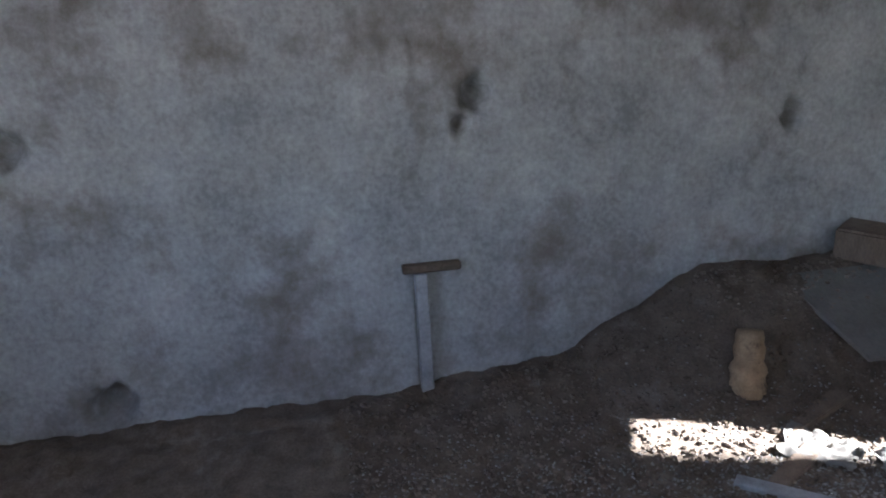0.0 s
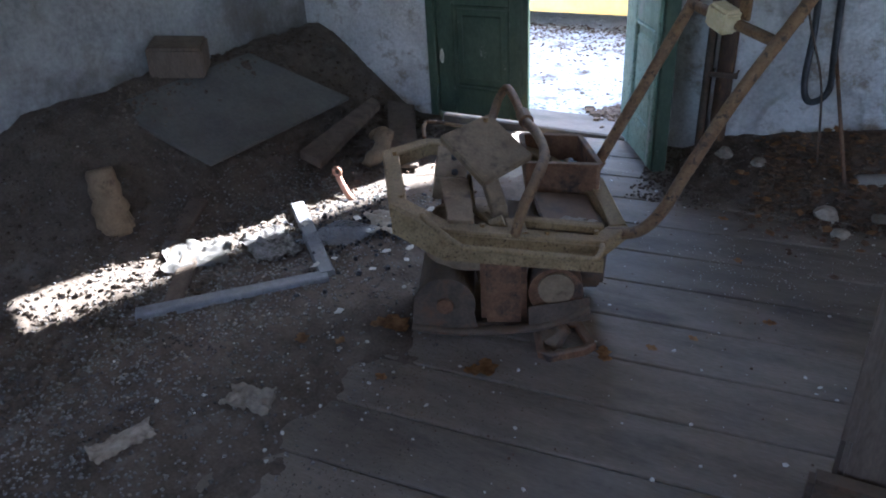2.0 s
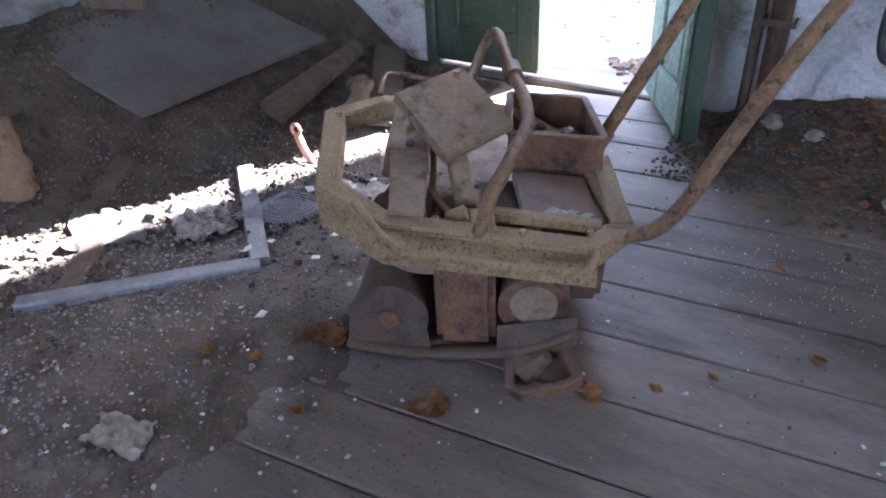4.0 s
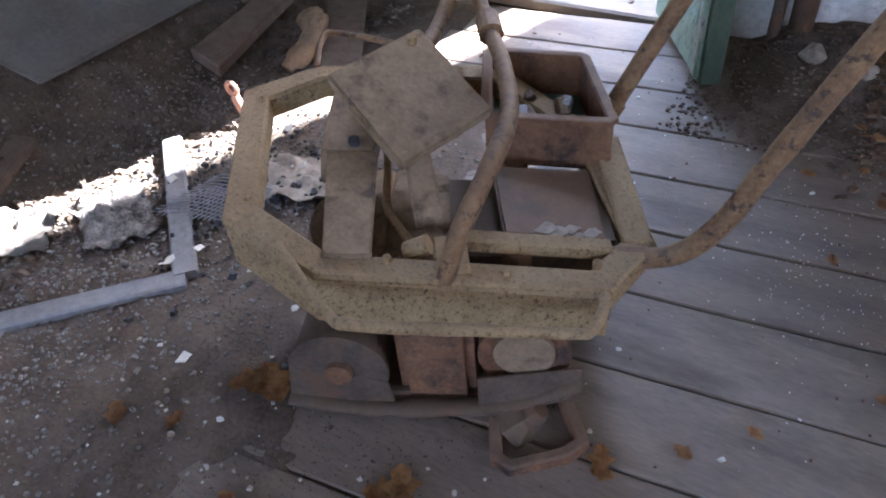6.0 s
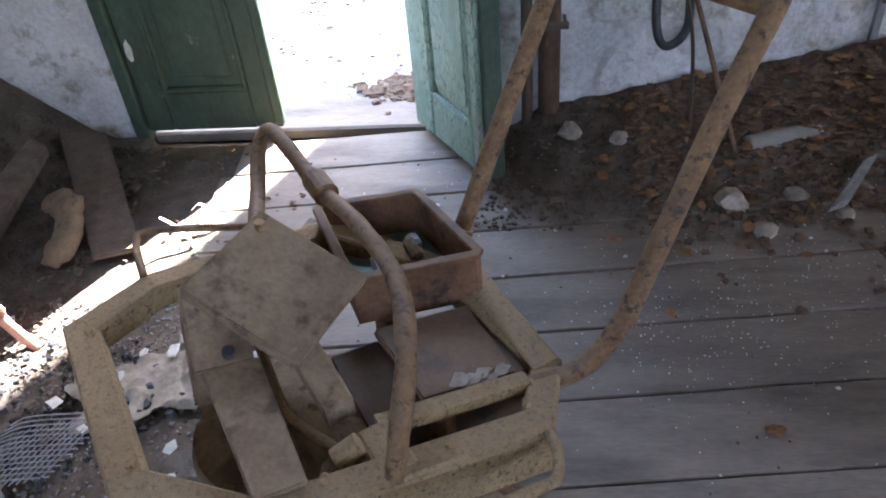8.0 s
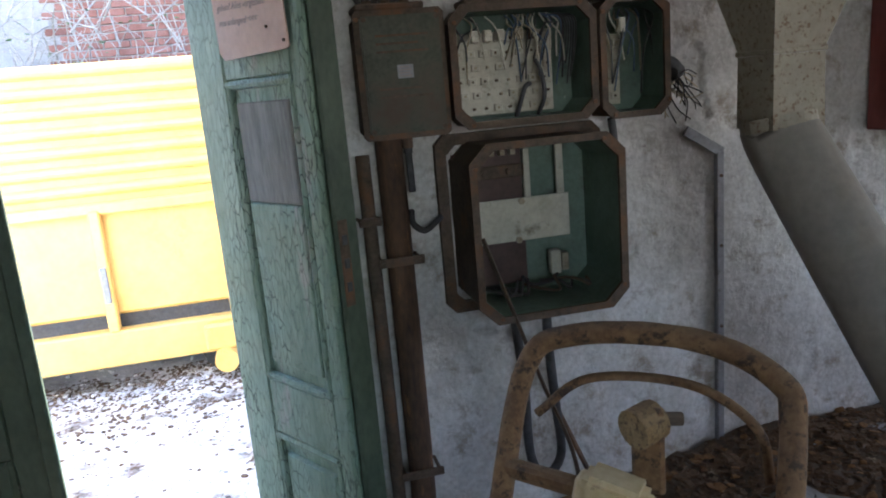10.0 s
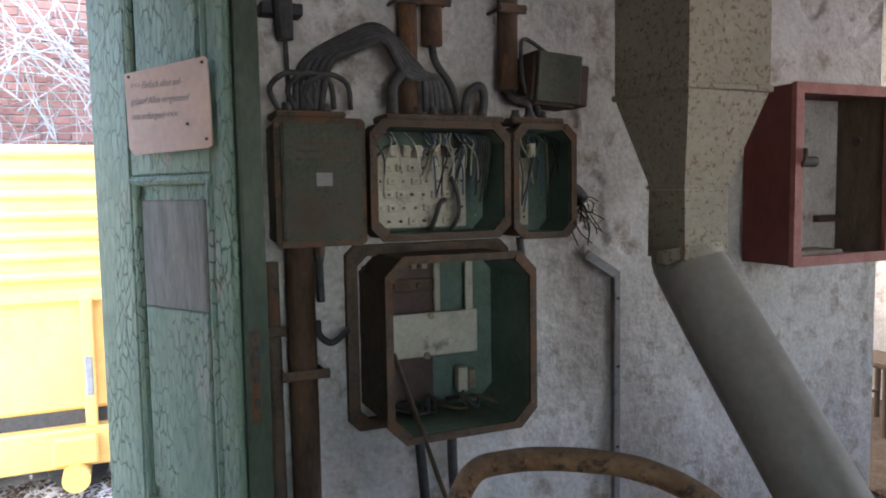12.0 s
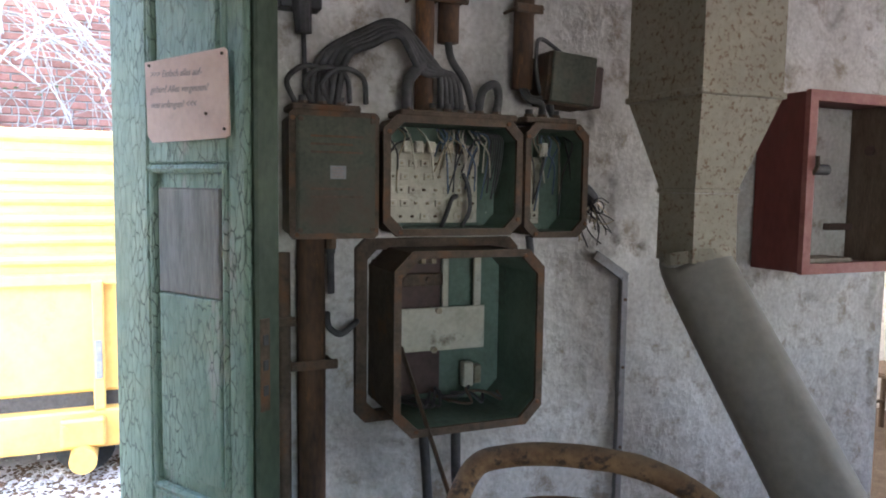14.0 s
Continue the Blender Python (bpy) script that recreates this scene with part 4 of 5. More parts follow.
# ---- the old plate compactor ----
def bm_slab(corners, t):
    """A plate with four top corners and thickness t downwards along its normal, edges slightly rounded."""
    c = [Vector(p) for p in corners]
    n = (c[1] - c[0]).cross(c[2] - c[0]).normalized()
    if n.z < 0:
        c.reverse()
        n = -n
    bm = bmesh.new()
    a = [bm.verts.new(p) for p in c]
    b = [bm.verts.new(p - n * t) for p in c]
    k = len(c)
    bm.faces.new(a)
    bm.faces.new(b[::-1])
    for i in range(k):
        bm.faces.new((a[(i + 1) % k], a[i], b[i], b[(i + 1) % k]))
    bmesh.ops.recalc_face_normals(bm, faces=bm.faces)
    bmesh.ops.bevel(bm, geom=list(bm.edges), offset=min(0.005, t * 0.3), segments=2, affect='EDGES')
    return bm


pc = thing("plate_compactor", "derelict dusty yellow-brown plate compactor on the floor", "machine")
FRAME = [(-1.30, 1.345, 0.53), (-1.075, 1.03, 0.505), (-0.88, 1.015, 0.458), (-0.45, 1.28, 0.368), (-0.43, 1.44, 0.345), (-0.66, 1.71, 0.385), (-0.93, 1.79, 0.44), (-1.20, 1.46, 0.55)]
part("frame", bm_bar(FRAME, 0.062, 0.05, closed=True), "dusty", pc, "dust-caked yellow steel frame")
part("front_beam", bm_bar([(-1.085, 1.012, 0.500), (-0.885, 0.992, 0.452), (-0.43, 1.265, 0.360)], 0.03, 0.105), "dusty", pc)
part("slot_bar", bm_bar([(-0.73, 1.225, 0.423), (-0.47, 1.385, 0.366)], 0.036, 0.03), "dusty", pc)
part("slot_link", bm_bar([(-0.735, 1.215, 0.421), (-0.675, 1.13, 0.417)], 0.065, 0.03), "dusty", pc)
part("support_strip", bm_slab([(-1.04, 1.26, 0.505), (-0.95, 1.31, 0.495), (-0.808, 1.07, 0.462), (-0.883, 1.025, 0.47)], 0.012), "dusty_brown", pc)
part("left_post", bm_slab([(-1.14, 1.44, 0.55), (-1.02, 1.46, 0.52), (-0.955, 1.30, 0.497), (-1.05, 1.25, 0.507)], 0.10), "dusty_brown", pc)
dp = part("air_filter_plate", bm_slab([(-0.972, 1.538, 0.66), (-1.07, 1.335, 0.632), (-0.868, 1.275, 0.505), (-0.765, 1.47, 0.548)], 0.034), "dusty_brown", pc, "tilted square plate caked in dust")
part("bolt", bm_cyl((-0.885, 1.305, 0.51), (-0.882, 1.302, 0.522), 0.011, 10), "dusty", dp)
part("bolt", bm_cyl((-0.968, 1.50, 0.64), (-0.966, 1.498, 0.658), 0.010, 10), "dusty", dp)
part("plate_arm", bm_bar([(-0.98, 1.47, 0.56), (-0.80, 1.25, 0.44)], 0.055, 0.05), "dusty_brown", pc)
part("engine_plate", bm_slab([(-0.78, 1.48, 0.40), (-0.595, 1.585, 0.372), (-0.485, 1.405, 0.352), (-0.66, 1.30, 0.388)], 0.02), "rust", pc, "rusty flat engine plate")
part("right_arm", bm_bar([(-0.60, 1.69, 0.392), (-0.43, 1.43, 0.352)], 0.06, 0.02), "dusty", pc)

# engine in the frame's middle
eng = part("engine_block", bm_box(-0.16, 0.16, -0.17, 0.17, 0.06, 0.25, 0.06, seg=4, m=pose(-0.86, 1.36, 0.05, 0, 8, 32)), "dusty_brown", pc, smooth=True)
# domed fan cover with radial seams, seen through the frame
fan = bmesh.new()
FC, FR = Vector((-0.925, 1.29, 0.335)), 0.185
fan_rings = []
for r_, z_ in ((1.0, -0.10), (1.0, -0.015), (0.95, 0.012), (0.6, 0.034), (0.25, 0.045)):
    fan_rings.append([fan.verts.new(FC + Vector((FR * r_ * math.cos(0.1309 * k), FR * r_ * math.sin(0.1309 * k), z_ - (0.010 if k % 8 == 0 and 0.2 < r_ < 0.99 else 0)))) for k in range(48)])
for a, b in zip(fan_rings, fan_rings[1:]):
    for k in range(48):
        fan.faces.new((a[k], a[(k + 1) % 48], b[(k + 1) % 48], b[k]))
fan.faces.new(fan_rings[-1])
part("fan_cover", fan, "dusty_brown", pc, "dust-caked round fan cover with radial seams")
part("fan_boss", bm_tube([(-0.80, 1.165, 0.355), (-0.785, 1.15, 0.39)], 0.03, smooth=False, sides=12, taper=0.7), "dusty_brown", pc)
part("fuel_line", bm_tube([(-0.985, 1.385, 0.47), (-0.962, 1.35, 0.425), (-0.905, 1.257, 0.405), (-0.85, 1.215, 0.40), (-0.807, 1.19, 0.395), (-0.767, 1.159, 0.39)], 0.009), "dusty", pc, smooth=True)
# solid black discs paint the shade inside the bracket's holes
part("bracket_hole", bm_cyl((-1.045, 1.385, 0.525), (-1.043, 1.383, 0.537), 0.012, 12), "black", pc)
part("bracket_hole", bm_cyl((-1.00, 1.30, 0.507), (-0.998, 1.298, 0.519), 0.012, 12), "black", pc)
# added dark block, hides the sunlit floor behind the engine plate
part("gear_housing", bm_box(-0.25, 0.12, -0.12, 0.13, 0.08, 0.335, 0.02, seg=2, m=pose(-0.63, 1.445, 0.015, 0, 4, 31)), "cast", pc, "dark block added to fill the gap under the engine plate")
for x, y in ((-0.60, 1.36), (-0.56, 1.385), (-0.525, 1.40), (-0.575, 1.365), (-0.545, 1.37)):
    poly = [(0.026 * math.cos(0.449 * k) * (1 + 0.7 * noise.noise(Vector((k * 1.7, x * 90, 0)))), 0.016 * math.sin(0.449 * k) * (1 + 0.7 * noise.noise(Vector((k * 1.3, y * 90, 4))))) for k in range(14)]
    pale = bm_prism(poly, -0.0015, 0.0015)
    bmesh.ops.transform(pale, matrix=pose(x, y, 0.3765 - 0.19 * (x + 0.60) - 0.06 * (y - 1.36), 86, 0, 31), verts=pale.verts)
    part("pale_crust", pale, "stone", pc, "pale crust of old mortar")
part("spark_cap", bm_cyl((-0.79, 1.15, 0.41), (-0.75, 1.17, 0.43), 0.02, 12), "dusty", pc)

# open iron box behind
bx = part("open_box", bmesh.new(), "rust", pc, "rusty open iron box with a rounded rim")
TOPC = [Vector((-0.955, 1.80, 0.485)), Vector((-0.725, 1.86, 0.485)), Vector((-0.562, 1.622, 0.48)), Vector((-0.825, 1.54, 0.48))]
cen = sum(TOPC, Vector()) / 4
for i in range(4):
    a, b = TOPC[i], TOPC[(i + 1) % 4]
    lo = Vector((0, 0, -0.125))
    s = (b - a).cross(Vector((0, 0, 1))).normalized() * 0.012
    if (cen - a).dot(s) < 0:
        s = -s
    bm = bmesh.new()
    v = [bm.verts.new(p) for p in (a, b, b + lo, a + lo, a + s, b + s, b + s + lo, a + s + lo)]
    for q in ((0, 1, 2, 3), (5, 4, 7, 6), (4, 5, 1, 0), (3, 2, 6, 7), (1, 5, 6, 2), (4, 0, 3, 7)):
        bm.faces.new([v[j] for j in q])
    bmesh.ops.recalc_face_normals(bm, faces=bm.faces)
    part("box_wall", bm, "rust", bx)
part("box_floor", bm_slab([p + Vector((0, 0, -0.10)) for p in TOPC], 0.02), "boxgreen", bx)
rim_pts = []
for i in range(4):
    a, b, c = TOPC[i - 1], TOPC[i], TOPC[(i + 1) % 4]
    for q in (0.10, 0.04):
        rim_pts.append(b.lerp(a, q))
    rim_pts.append(b.lerp(c, 0.04))
    rim_pts.append(b.lerp(c, 0.10))
part("box_rim", bm_bar([p + Vector((0, 0, 0.006)) for p in rim_pts], 0.022, 0.012, closed=True), "rust", bx)
for k in range(5):
    q = cen + Vector((rng.uniform(-0.08, 0.05), rng.uniform(-0.03, 0.08), -0.095))
    part("scrap", bm_box(-0.03, 0.03, -0.015, 0.015, 0, 0.04, 0.008, m=Matrix.Translation(q) @ pose(0, 0, 0, rng.uniform(-20, 20), rng.uniform(-30, 30), rng.uniform(0, 180))), rng.choice(("galv", "cast", "dusty_brown")), bx)

# base plate with drum and casing
U = pose(-0.745, 1.14, 0, 0, 0, 25)
bp = part("base_plate", bm_box(-0.30, 0.28, -0.02, 0.55, 0.012, 0.035, 0.006, m=U), "rust", pc, "rusty base plate")
part("base_lip", bm_tube([U @ Vector((-0.32, -0.05, 0.055)), U @ Vector((-0.1, -0.06, 0.035)), U @ Vector((0.15, -0.055, 0.06)), U @ Vector((0.30, -0.04, 0.12))], 0.024, 6, 10, squash=0.5, wobble=0.5), "cast", bp, smooth=True)
part("drum", bm_cyl(U @ Vector((-0.20, -0.03, 0.14)), U @ Vector((-0.20, 0.30, 0.14)), 0.10, 32), "cast", pc, "dark rusty drum")
part("drum_band", bm_cyl(U @ Vector((-0.20, -0.045, 0.14)), U @ Vector((-0.20, -0.031, 0.14)), 0.106, 32), "cast", pc)
part("drum_hub", bm_cyl(U @ Vector((-0.20, -0.06, 0.14)), U @ Vector((-0.20, -0.046, 0.14)), 0.03, 14), "rust", pc)
part("casing", bm_box(-0.075, 0.085, -0.045, 0.2, 0.05, 0.33, 0.02, m=U, seg=2), "rust", pc, "rusty yellowish casing under the frame")
part("belt_wheel", bm_cyl(U @ Vector((0.185, -0.02, 0.17)), U @ Vector((0.185, 0.15, 0.17)), 0.095, 28), "rust", pc)
part("hub_cap", bm_cyl(U @ Vector((0.185, -0.034, 0.19)), U @ Vector((0.185, -0.021, 0.19)), 0.062, 24), "dusty_brown", pc, "pale grey hub cap")
for x, y in ((-0.2, 0.4), (0.16, 0.4), (-0.2, 0.12), (0.17, 0.1)):
    part("spring_mount", bm_cyl(U @ Vector((x, y, 0.035)), U @ Vector((x, y, 0.36)), 0.03, 12), "rust", pc)
part("guard_rod", bm_tube([(-0.965, 1.00, 0.488), (-0.93, 0.985, 0.475), (-0.80, 0.925, 0.452), (-0.74, 0.93, 0.447), (-0.58, 1.04, 0.405), (-0.445, 1.135, 0.368), (-0.42, 1.16, 0.362), (-0.418, 1.21, 0.368), (-0.43, 1.25, 0.36)], 0.011, 8, 10, wobble=0.15), "dusty", pc, smooth=True)
part("back_rod", bm_tube([(-1.22, 1.47, 0.55), (-1.27, 1.56, 0.565), (-1.25, 1.60, 0.57), (-1.05, 1.63, 0.555)], 0.008), "tube", pc, smooth=True)

# handles
HANDLE = [(-0.47, 1.385, 0.33), (-0.36, 1.43, 0.34), (-0.29, 1.46, 0.42), (-0.235, 1.50, 0.55), (-0.12, 1.61, 0.80), (0.035, 1.77, 1.08), (0.05, 1.83, 1.155), (-0.04, 1.94, 1.205),
          (-0.21, 2.07, 1.20), (-0.305, 2.09, 1.14), (-0.42, 1.98, 0.88), (-0.61, 1.78, 0.44), (-0.645, 1.745, 0.37)]
hd = part("handle", bm_tube(HANDLE, 0.0215, 10, 14, wobble=0.06), "tube", pc, "bent rusty steering handle", smooth=True)
part("collar", bm_cyl((-0.612, 1.777, 0.437), (-0.64, 1.75, 0.38), 0.028, 14), "tube", hd)
part("inner_lever", bm_tube([(0.01, 1.79, 0.99), (0.01, 1.83, 1.075), (-0.06, 1.92, 1.13), (-0.20, 2.03, 1.125), (-0.29, 2.08, 1.05)], 0.009), "tube", hd, smooth=True)
part("crossbar", bm_cyl((-0.375, 2.02, 0.985), (-0.045, 1.705, 0.945), 0.019, 12), "tube", hd)
part("lever_bracket", bm_box(-0.028, 0.028, -0.008, 0.008, 0.0, 0.16, 0.006, m=pose(-0.17, 1.87, 0.97, 0, 0, -43)), "tube", hd)
part("lever_knob", bm_cyl((-0.20, 1.865, 1.095), (-0.15, 1.88, 1.10), 0.035, 14), "dusty", hd)
part("knob_pin", bm_cyl((-0.15, 1.88, 1.10), (-0.105, 1.87, 1.095), 0.012, 10), "cast", hd)
grip = part("cream_grip", bm_box(-0.058, 0.05, -0.036, 0.036, -0.042, 0.042, 0.012, seg=2, m=pose(-0.235, 1.865, 0.975, 0, 12, -43)), "cream", hd, "cream coloured plastic housing", smooth=False)
for s in (-0.058, 0.05):
    part("grip_ear", bm_box(s - 0.013, s + 0.013, -0.022, 0.022, -0.024, 0.024, 0.006, m=pose(-0.235, 1.865, 0.975, 0, 12, -43)), "cream", grip)
HOSE = [(-0.685, 1.115, 0.41), (-0.67, 1.15, 0.50), (-0.665, 1.25, 0.565), (-0.70, 1.41, 0.585), (-0.80, 1.58, 0.59), (-0.92, 1.745, 0.575), (-1.015, 1.86, 0.62), (-1.07, 1.915, 0.632), (-1.10, 1.90, 0.59), (-1.085, 1.80, 0.54), (-1.04, 1.62, 0.53)]
hs = part("lifting_bow", bm_tube(HOSE, 0.0185, 8, 12, wobble=0.08), "tube", pc, "bent yellowed lifting tube", smooth=True)
part("collar", bm_cyl((-0.895, 1.712, 0.577), (-0.935, 1.768, 0.585), 0.029, 14), "tube", hs)

for x, y in ((-0.235, 0.0), (-0.14, -0.01), (0.12, 0.0), (0.24, 0.02)):
    part("base_bolt", bm_cyl(U @ Vector((x, y, 0.03)), U @ Vector((x, y, 0.062)), 0.012, 6), "rust", bp)
part("torn_sheet", bm_slab([U @ Vector((-0.31, -0.03, 0.17)), U @ Vector((-0.10, -0.05, 0.11)), U @ Vector((-0.09, -0.055, 0.05)), U @ Vector((-0.32, -0.055, 0.045))], 0.006), "cast", pc)
part("torn_sheet", bm_slab([U @ Vector((0.09, -0.05, 0.13)), U @ Vector((0.30, -0.04, 0.16)), U @ Vector((0.30, -0.06, 0.08)), U @ Vector((0.09, -0.065, 0.05))], 0.006), "cast", pc)
part("side_bracket", bm_box(0.0, 0.05, -0.004, 0.004, -0.06, 0.0, 0.002, m=pose(-0.55, 1.205, 0.385, 0, 12, 31)), "dusty", pc)
for q in ((-1.27, 1.33, 0.535), (-1.08, 1.06, 0.507), (-0.60, 1.19, 0.402), (-0.47, 1.31, 0.372), (-0.79, 1.09, 0.44)):
    part("frame_bolt", bm_cyl(Vector(q) - Vector((0, 0, 0.01)), Vector(q) + Vector((0, 0, 0.008)), 0.009, 6), "dusty", pc)

# loose square ring in front of the machine
ring = [(-0.625, 1.17, 0.035), (-0.53, 1.285, 0.035), (-0.42, 1.16, 0.032), (-0.44, 1.12, 0.032), (-0.525, 1.045, 0.03), (-0.56, 1.05, 0.03)]
rg = part("iron_ring", bm_bar(ring, 0.026, 0.033, closed=True), "rust")
tagged(rg, "rusty square iron ring frame lying on the planks", "iron ring")
rc = part("crushed_can", bm_tube([(-0.56, 1.16, 0.0), (-0.535, 1.17, 0.03), (-0.52, 1.18, 0.05)], 0.055, 5, 9, wobble=0.5, taper=0.4), "cast")
tagged(rc, "crushed dark can lying inside the iron ring", "can")

# ---- things lying in the rubble ----
wfm = thing("metal_frame", "grey steel angle frame lying in the rubble", "frame")
part("long_bar", bm_bar([(-1.52, 1.135, 0.055), (-2.03, 0.60, 0.06)], 0.065, 0.045), "galv", wfm)
part("short_bar", bm_bar([(-1.525, 1.14, 0.058), (-2.03, 1.585, 0.075)], 0.065, 0.045), "galv", wfm)
bd = part("leaning_board", bm_slab([(-2.886, 1.323, 0.535), (-2.898, 2.345, 0.54), (-2.38, 2.57, 0.255), (-2.41, 1.46, 0.265)], 0.022), "greyboard")
tagged(bd, "large grey dusty board leaning on the rubble heap", "board")
wbx = part("wooden_block", bm_box(-0.14, 0.14, -0.1, 0.1, 0, 0.16, 0.012, m=pose(-2.92, 1.85, 0.56, 8, 5, 35), seg=2), "wood")
tagged(wbx, "brown wooden block on top of the heap", "block")
bd2 = part("floor_board", bm_slab([(-2.36, 2.93, 0.13), (-2.19, 2.98, 0.10), (-1.74, 2.25, 0.045), (-1.88, 2.19, 0.05)], 0.02), "wood")
tagged(bd2, "brown board lying across the rubble", "board")
bd3 = part("rotten_plank", bm_slab([(-2.33, 2.72, 0.22), (-2.25, 2.69, 0.20), (-2.17, 1.97, 0.11), (-2.33, 2.00, 0.14)], 0.05), "wood")
tagged(bd3, "rotten split plank on the earth", "plank")
bd4 = part("broken_slat", bm_slab([(-2.20, 1.02, 0.07), (-2.13, 1.05, 0.07), (-1.92, 0.72, 0.05), (-1.99, 0.69, 0.05)], 0.03), "wood")
tagged(bd4, "short broken slat in the ash", "slat")
bd5 = part("broken_slat", bm_slab([(-2.42, 1.30, 0.16), (-2.34, 1.33, 0.15), (-2.22, 0.95, 0.07), (-2.30, 0.92, 0.07)], 0.03), "wood")
tagged(bd5, "grey splintered slat in the ash", "slat")
sh = part("torn_shoe", bm_tube([(-2.02, 2.16, 0.04), (-1.99, 2.27, 0.09), (-2.05, 2.40, 0.13), (-2.14, 2.45, 0.10)], 0.05, 6, 9, wobble=0.7, squash=0.6), "dusty_brown", smooth=True)
tagged(sh, "crumpled brown leather scrap", "leather scrap")
hk = thing("copper_hook", "pinkish metal hook with an eye sticking out of the rubble", "hook")
part("stem", bm_tube([(-1.86, 1.80, 0.02), (-1.90, 1.81, 0.055), (-1.93, 1.815, 0.10), (-1.945, 1.82, 0.125)], 0.016), "copper", hk, smooth=True)
part("eye", bm_tube([Vector((-1.95, 1.82, 0.15)) + Vector((math.cos(a) * 0.022, 0, math.sin(a) * 0.022)) for a in (0.63 * k for k in range(11))], 0.008, 3, 8), "copper", hk)
pk = part("pinkish_bag", bm_tube([(-2.50, 0.93, 0.15), (-2.50, 0.94, 0.27), (-2.53, 0.96, 0.42)], 0.085, 6, 12, wobble=0.3, taper=0.7), "dusty_brown", smooth=True)
tagged(pk, "pale pinkish bundle standing in the rubble", "bundle")
def crumpled(name, label, category, m, w, d, seed, material, rough=0.05):
    """A crumpled thin sheet draped over the rubble."""
    nx, ny = 22, 16
    vs, th = [], 0.003
    for up in (0, 1):
        for j in range(ny + 1):
            for i in range(nx + 1):
                u, v = i / nx - 0.5, j / ny - 0.5
                e = 1 + 0.25 * noise.noise(Vector((u * 4, v * 4, seed)))
                p = m @ Vector((u * w * e, v * d * e, 0))
                fold = abs(noise.noise(Vector((u * 5 + v * 2, v * 4, seed + 2)))) + 0.5 * abs(noise.noise(Vector((u * 11, v * 11, seed + 5))))
                vs.append((p.x, p.y, max(0.0, mound(p.x, p.y)) + 0.006 + rough * fold + th * up))
    n1 = (nx + 1) * (ny + 1)
    fs = []
    for j in range(ny):
        for i in range(nx):
            a = j * (nx + 1) + i
            q = (a, a + 1, a + nx + 2, a + nx + 1)
            fs += [tuple(n1 + k for k in q), q[::-1]]
    me = bpy.data.meshes.new(name)
    me.from_pydata(vs, [], fs)
    me.materials.append(M[material])
    for p in me.polygons:
        p.use_smooth = True
    return tagged(new(name, me), label, category)


crumpled("crumpled_sheet", "crumpled whitish plastic sheet lying in the ash", "sheet", pose(-1.47, 1.62, 0, 0, 0, 25), 0.30, 0.24, 1.3, "stone", 0.05)
crumpled("dusty_cloth", "grey dusty rag bunched up in the ash", "rag", pose(-1.88, 1.22, 0, 0, 0, -30), 0.26, 0.20, 4.1, "ash", 0.04)
crumpled("dusty_cloth", "brownish grey rag beside the steel frame", "rag", pose(-2.13, 1.02, 0, 0, 0, 40), 0.28, 0.20, 8.7, "greyboard", 0.045)
crumpled("torn_paper", "torn pale paper lying on the earth", "paper", pose(-1.30, 0.42, 0, 0, 0, 15), 0.16, 0.10, 11.2, "stone", 0.03)
crumpled("torn_paper", "pale blue-grey scrap of foil in the ash", "paper", pose(-1.52, 0.10, 0, 0, 0, 70), 0.18, 0.08, 14.9, "stone", 0.02)
for px, py, a in ((-1.585, 2.30, 20), (-1.53, 2.42, -30)):
    z = max(0.0, mound(px, py))
    c = part("curled_strip", bm_tube([(px, py, z + 0.004), (px - 0.02, py + 0.01, z + 0.05), (px - 0.06, py + 0.02, z + 0.085), (px - 0.09, py + 0.01, z + 0.10 + 0.001 * a)], 0.011, 6, 6, squash=0.2, taper=0.6), "paint_chip")
    tagged(c, "white curled strip of peeled paint standing up", "paint strip")
pst = thing("wall_post", "grey metal post standing against the wall", "post")
part("post", bm_box(LEFT_X + 0.02, LEFT_X + 0.07, -0.42, -0.36, 0.05, 0.69, 0.006), "galv", pst)
part("arm", bm_box(LEFT_X + 0.0, LEFT_X + 0.05, -0.47, -0.20, 0.69, 0.73, 0.006), "cast", pst)
tp = thing("timber_post", "weathered grey-brown timber post standing on the plank floor", "post")
part("shaft", bm_box(0.335, 0.475, 0.70, 0.84, 0.0, CEIL, 0.012, seg=2), "wood", tp)
part("edge_strip", bm_box(0.320, 0.350, 0.685, 0.699, 0.30, CEIL - 0.02, 0.004), "wood", tp, "split edge strip")
part("foot_block", bm_box(0.275, 0.50, 0.63, 0.698, 0.0, 0.20, 0.015, seg=2), "cast", tp, "dark rusty foot bracket")
stool = thing("wooden_stool", "old dark wooden stool standing in the bright recess", "stool")
for dx in (-0.16, 0.16):
    for dy in (-0.14, 0.14):
        part("leg", bm_cyl((3.98 + dx * 1.2, 4.3 + dy * 1.2, -0.005), (3.98 + dx, 4.3 + dy, 0.46), 0.02, 10), "wood", stool)
for dy in (-0.15, 0.15):
    part("rung", bm_cyl((3.80, 4.3 + dy, 0.2), (4.16, 4.3 + dy, 0.2), 0.013, 8), "wood", stool)
part("seat", bm_box(3.78, 4.18, 4.11, 4.49, 0.455, 0.49, 0.01, seg=2), "wood", stool)
bt = part("bottle", bm_tube([(0.30, 2.72, 0.09), (0.33, 2.73, 0.09), (0.40, 2.745, 0.095), (0.50, 2.76, 0.10), (0.55, 2.765, 0.105)], 0.035, 5, 12, taper=1.3), "duct_low", smooth=True)
tagged(bt, "dusty grey bottle lying in the leaf litter", "bottle")
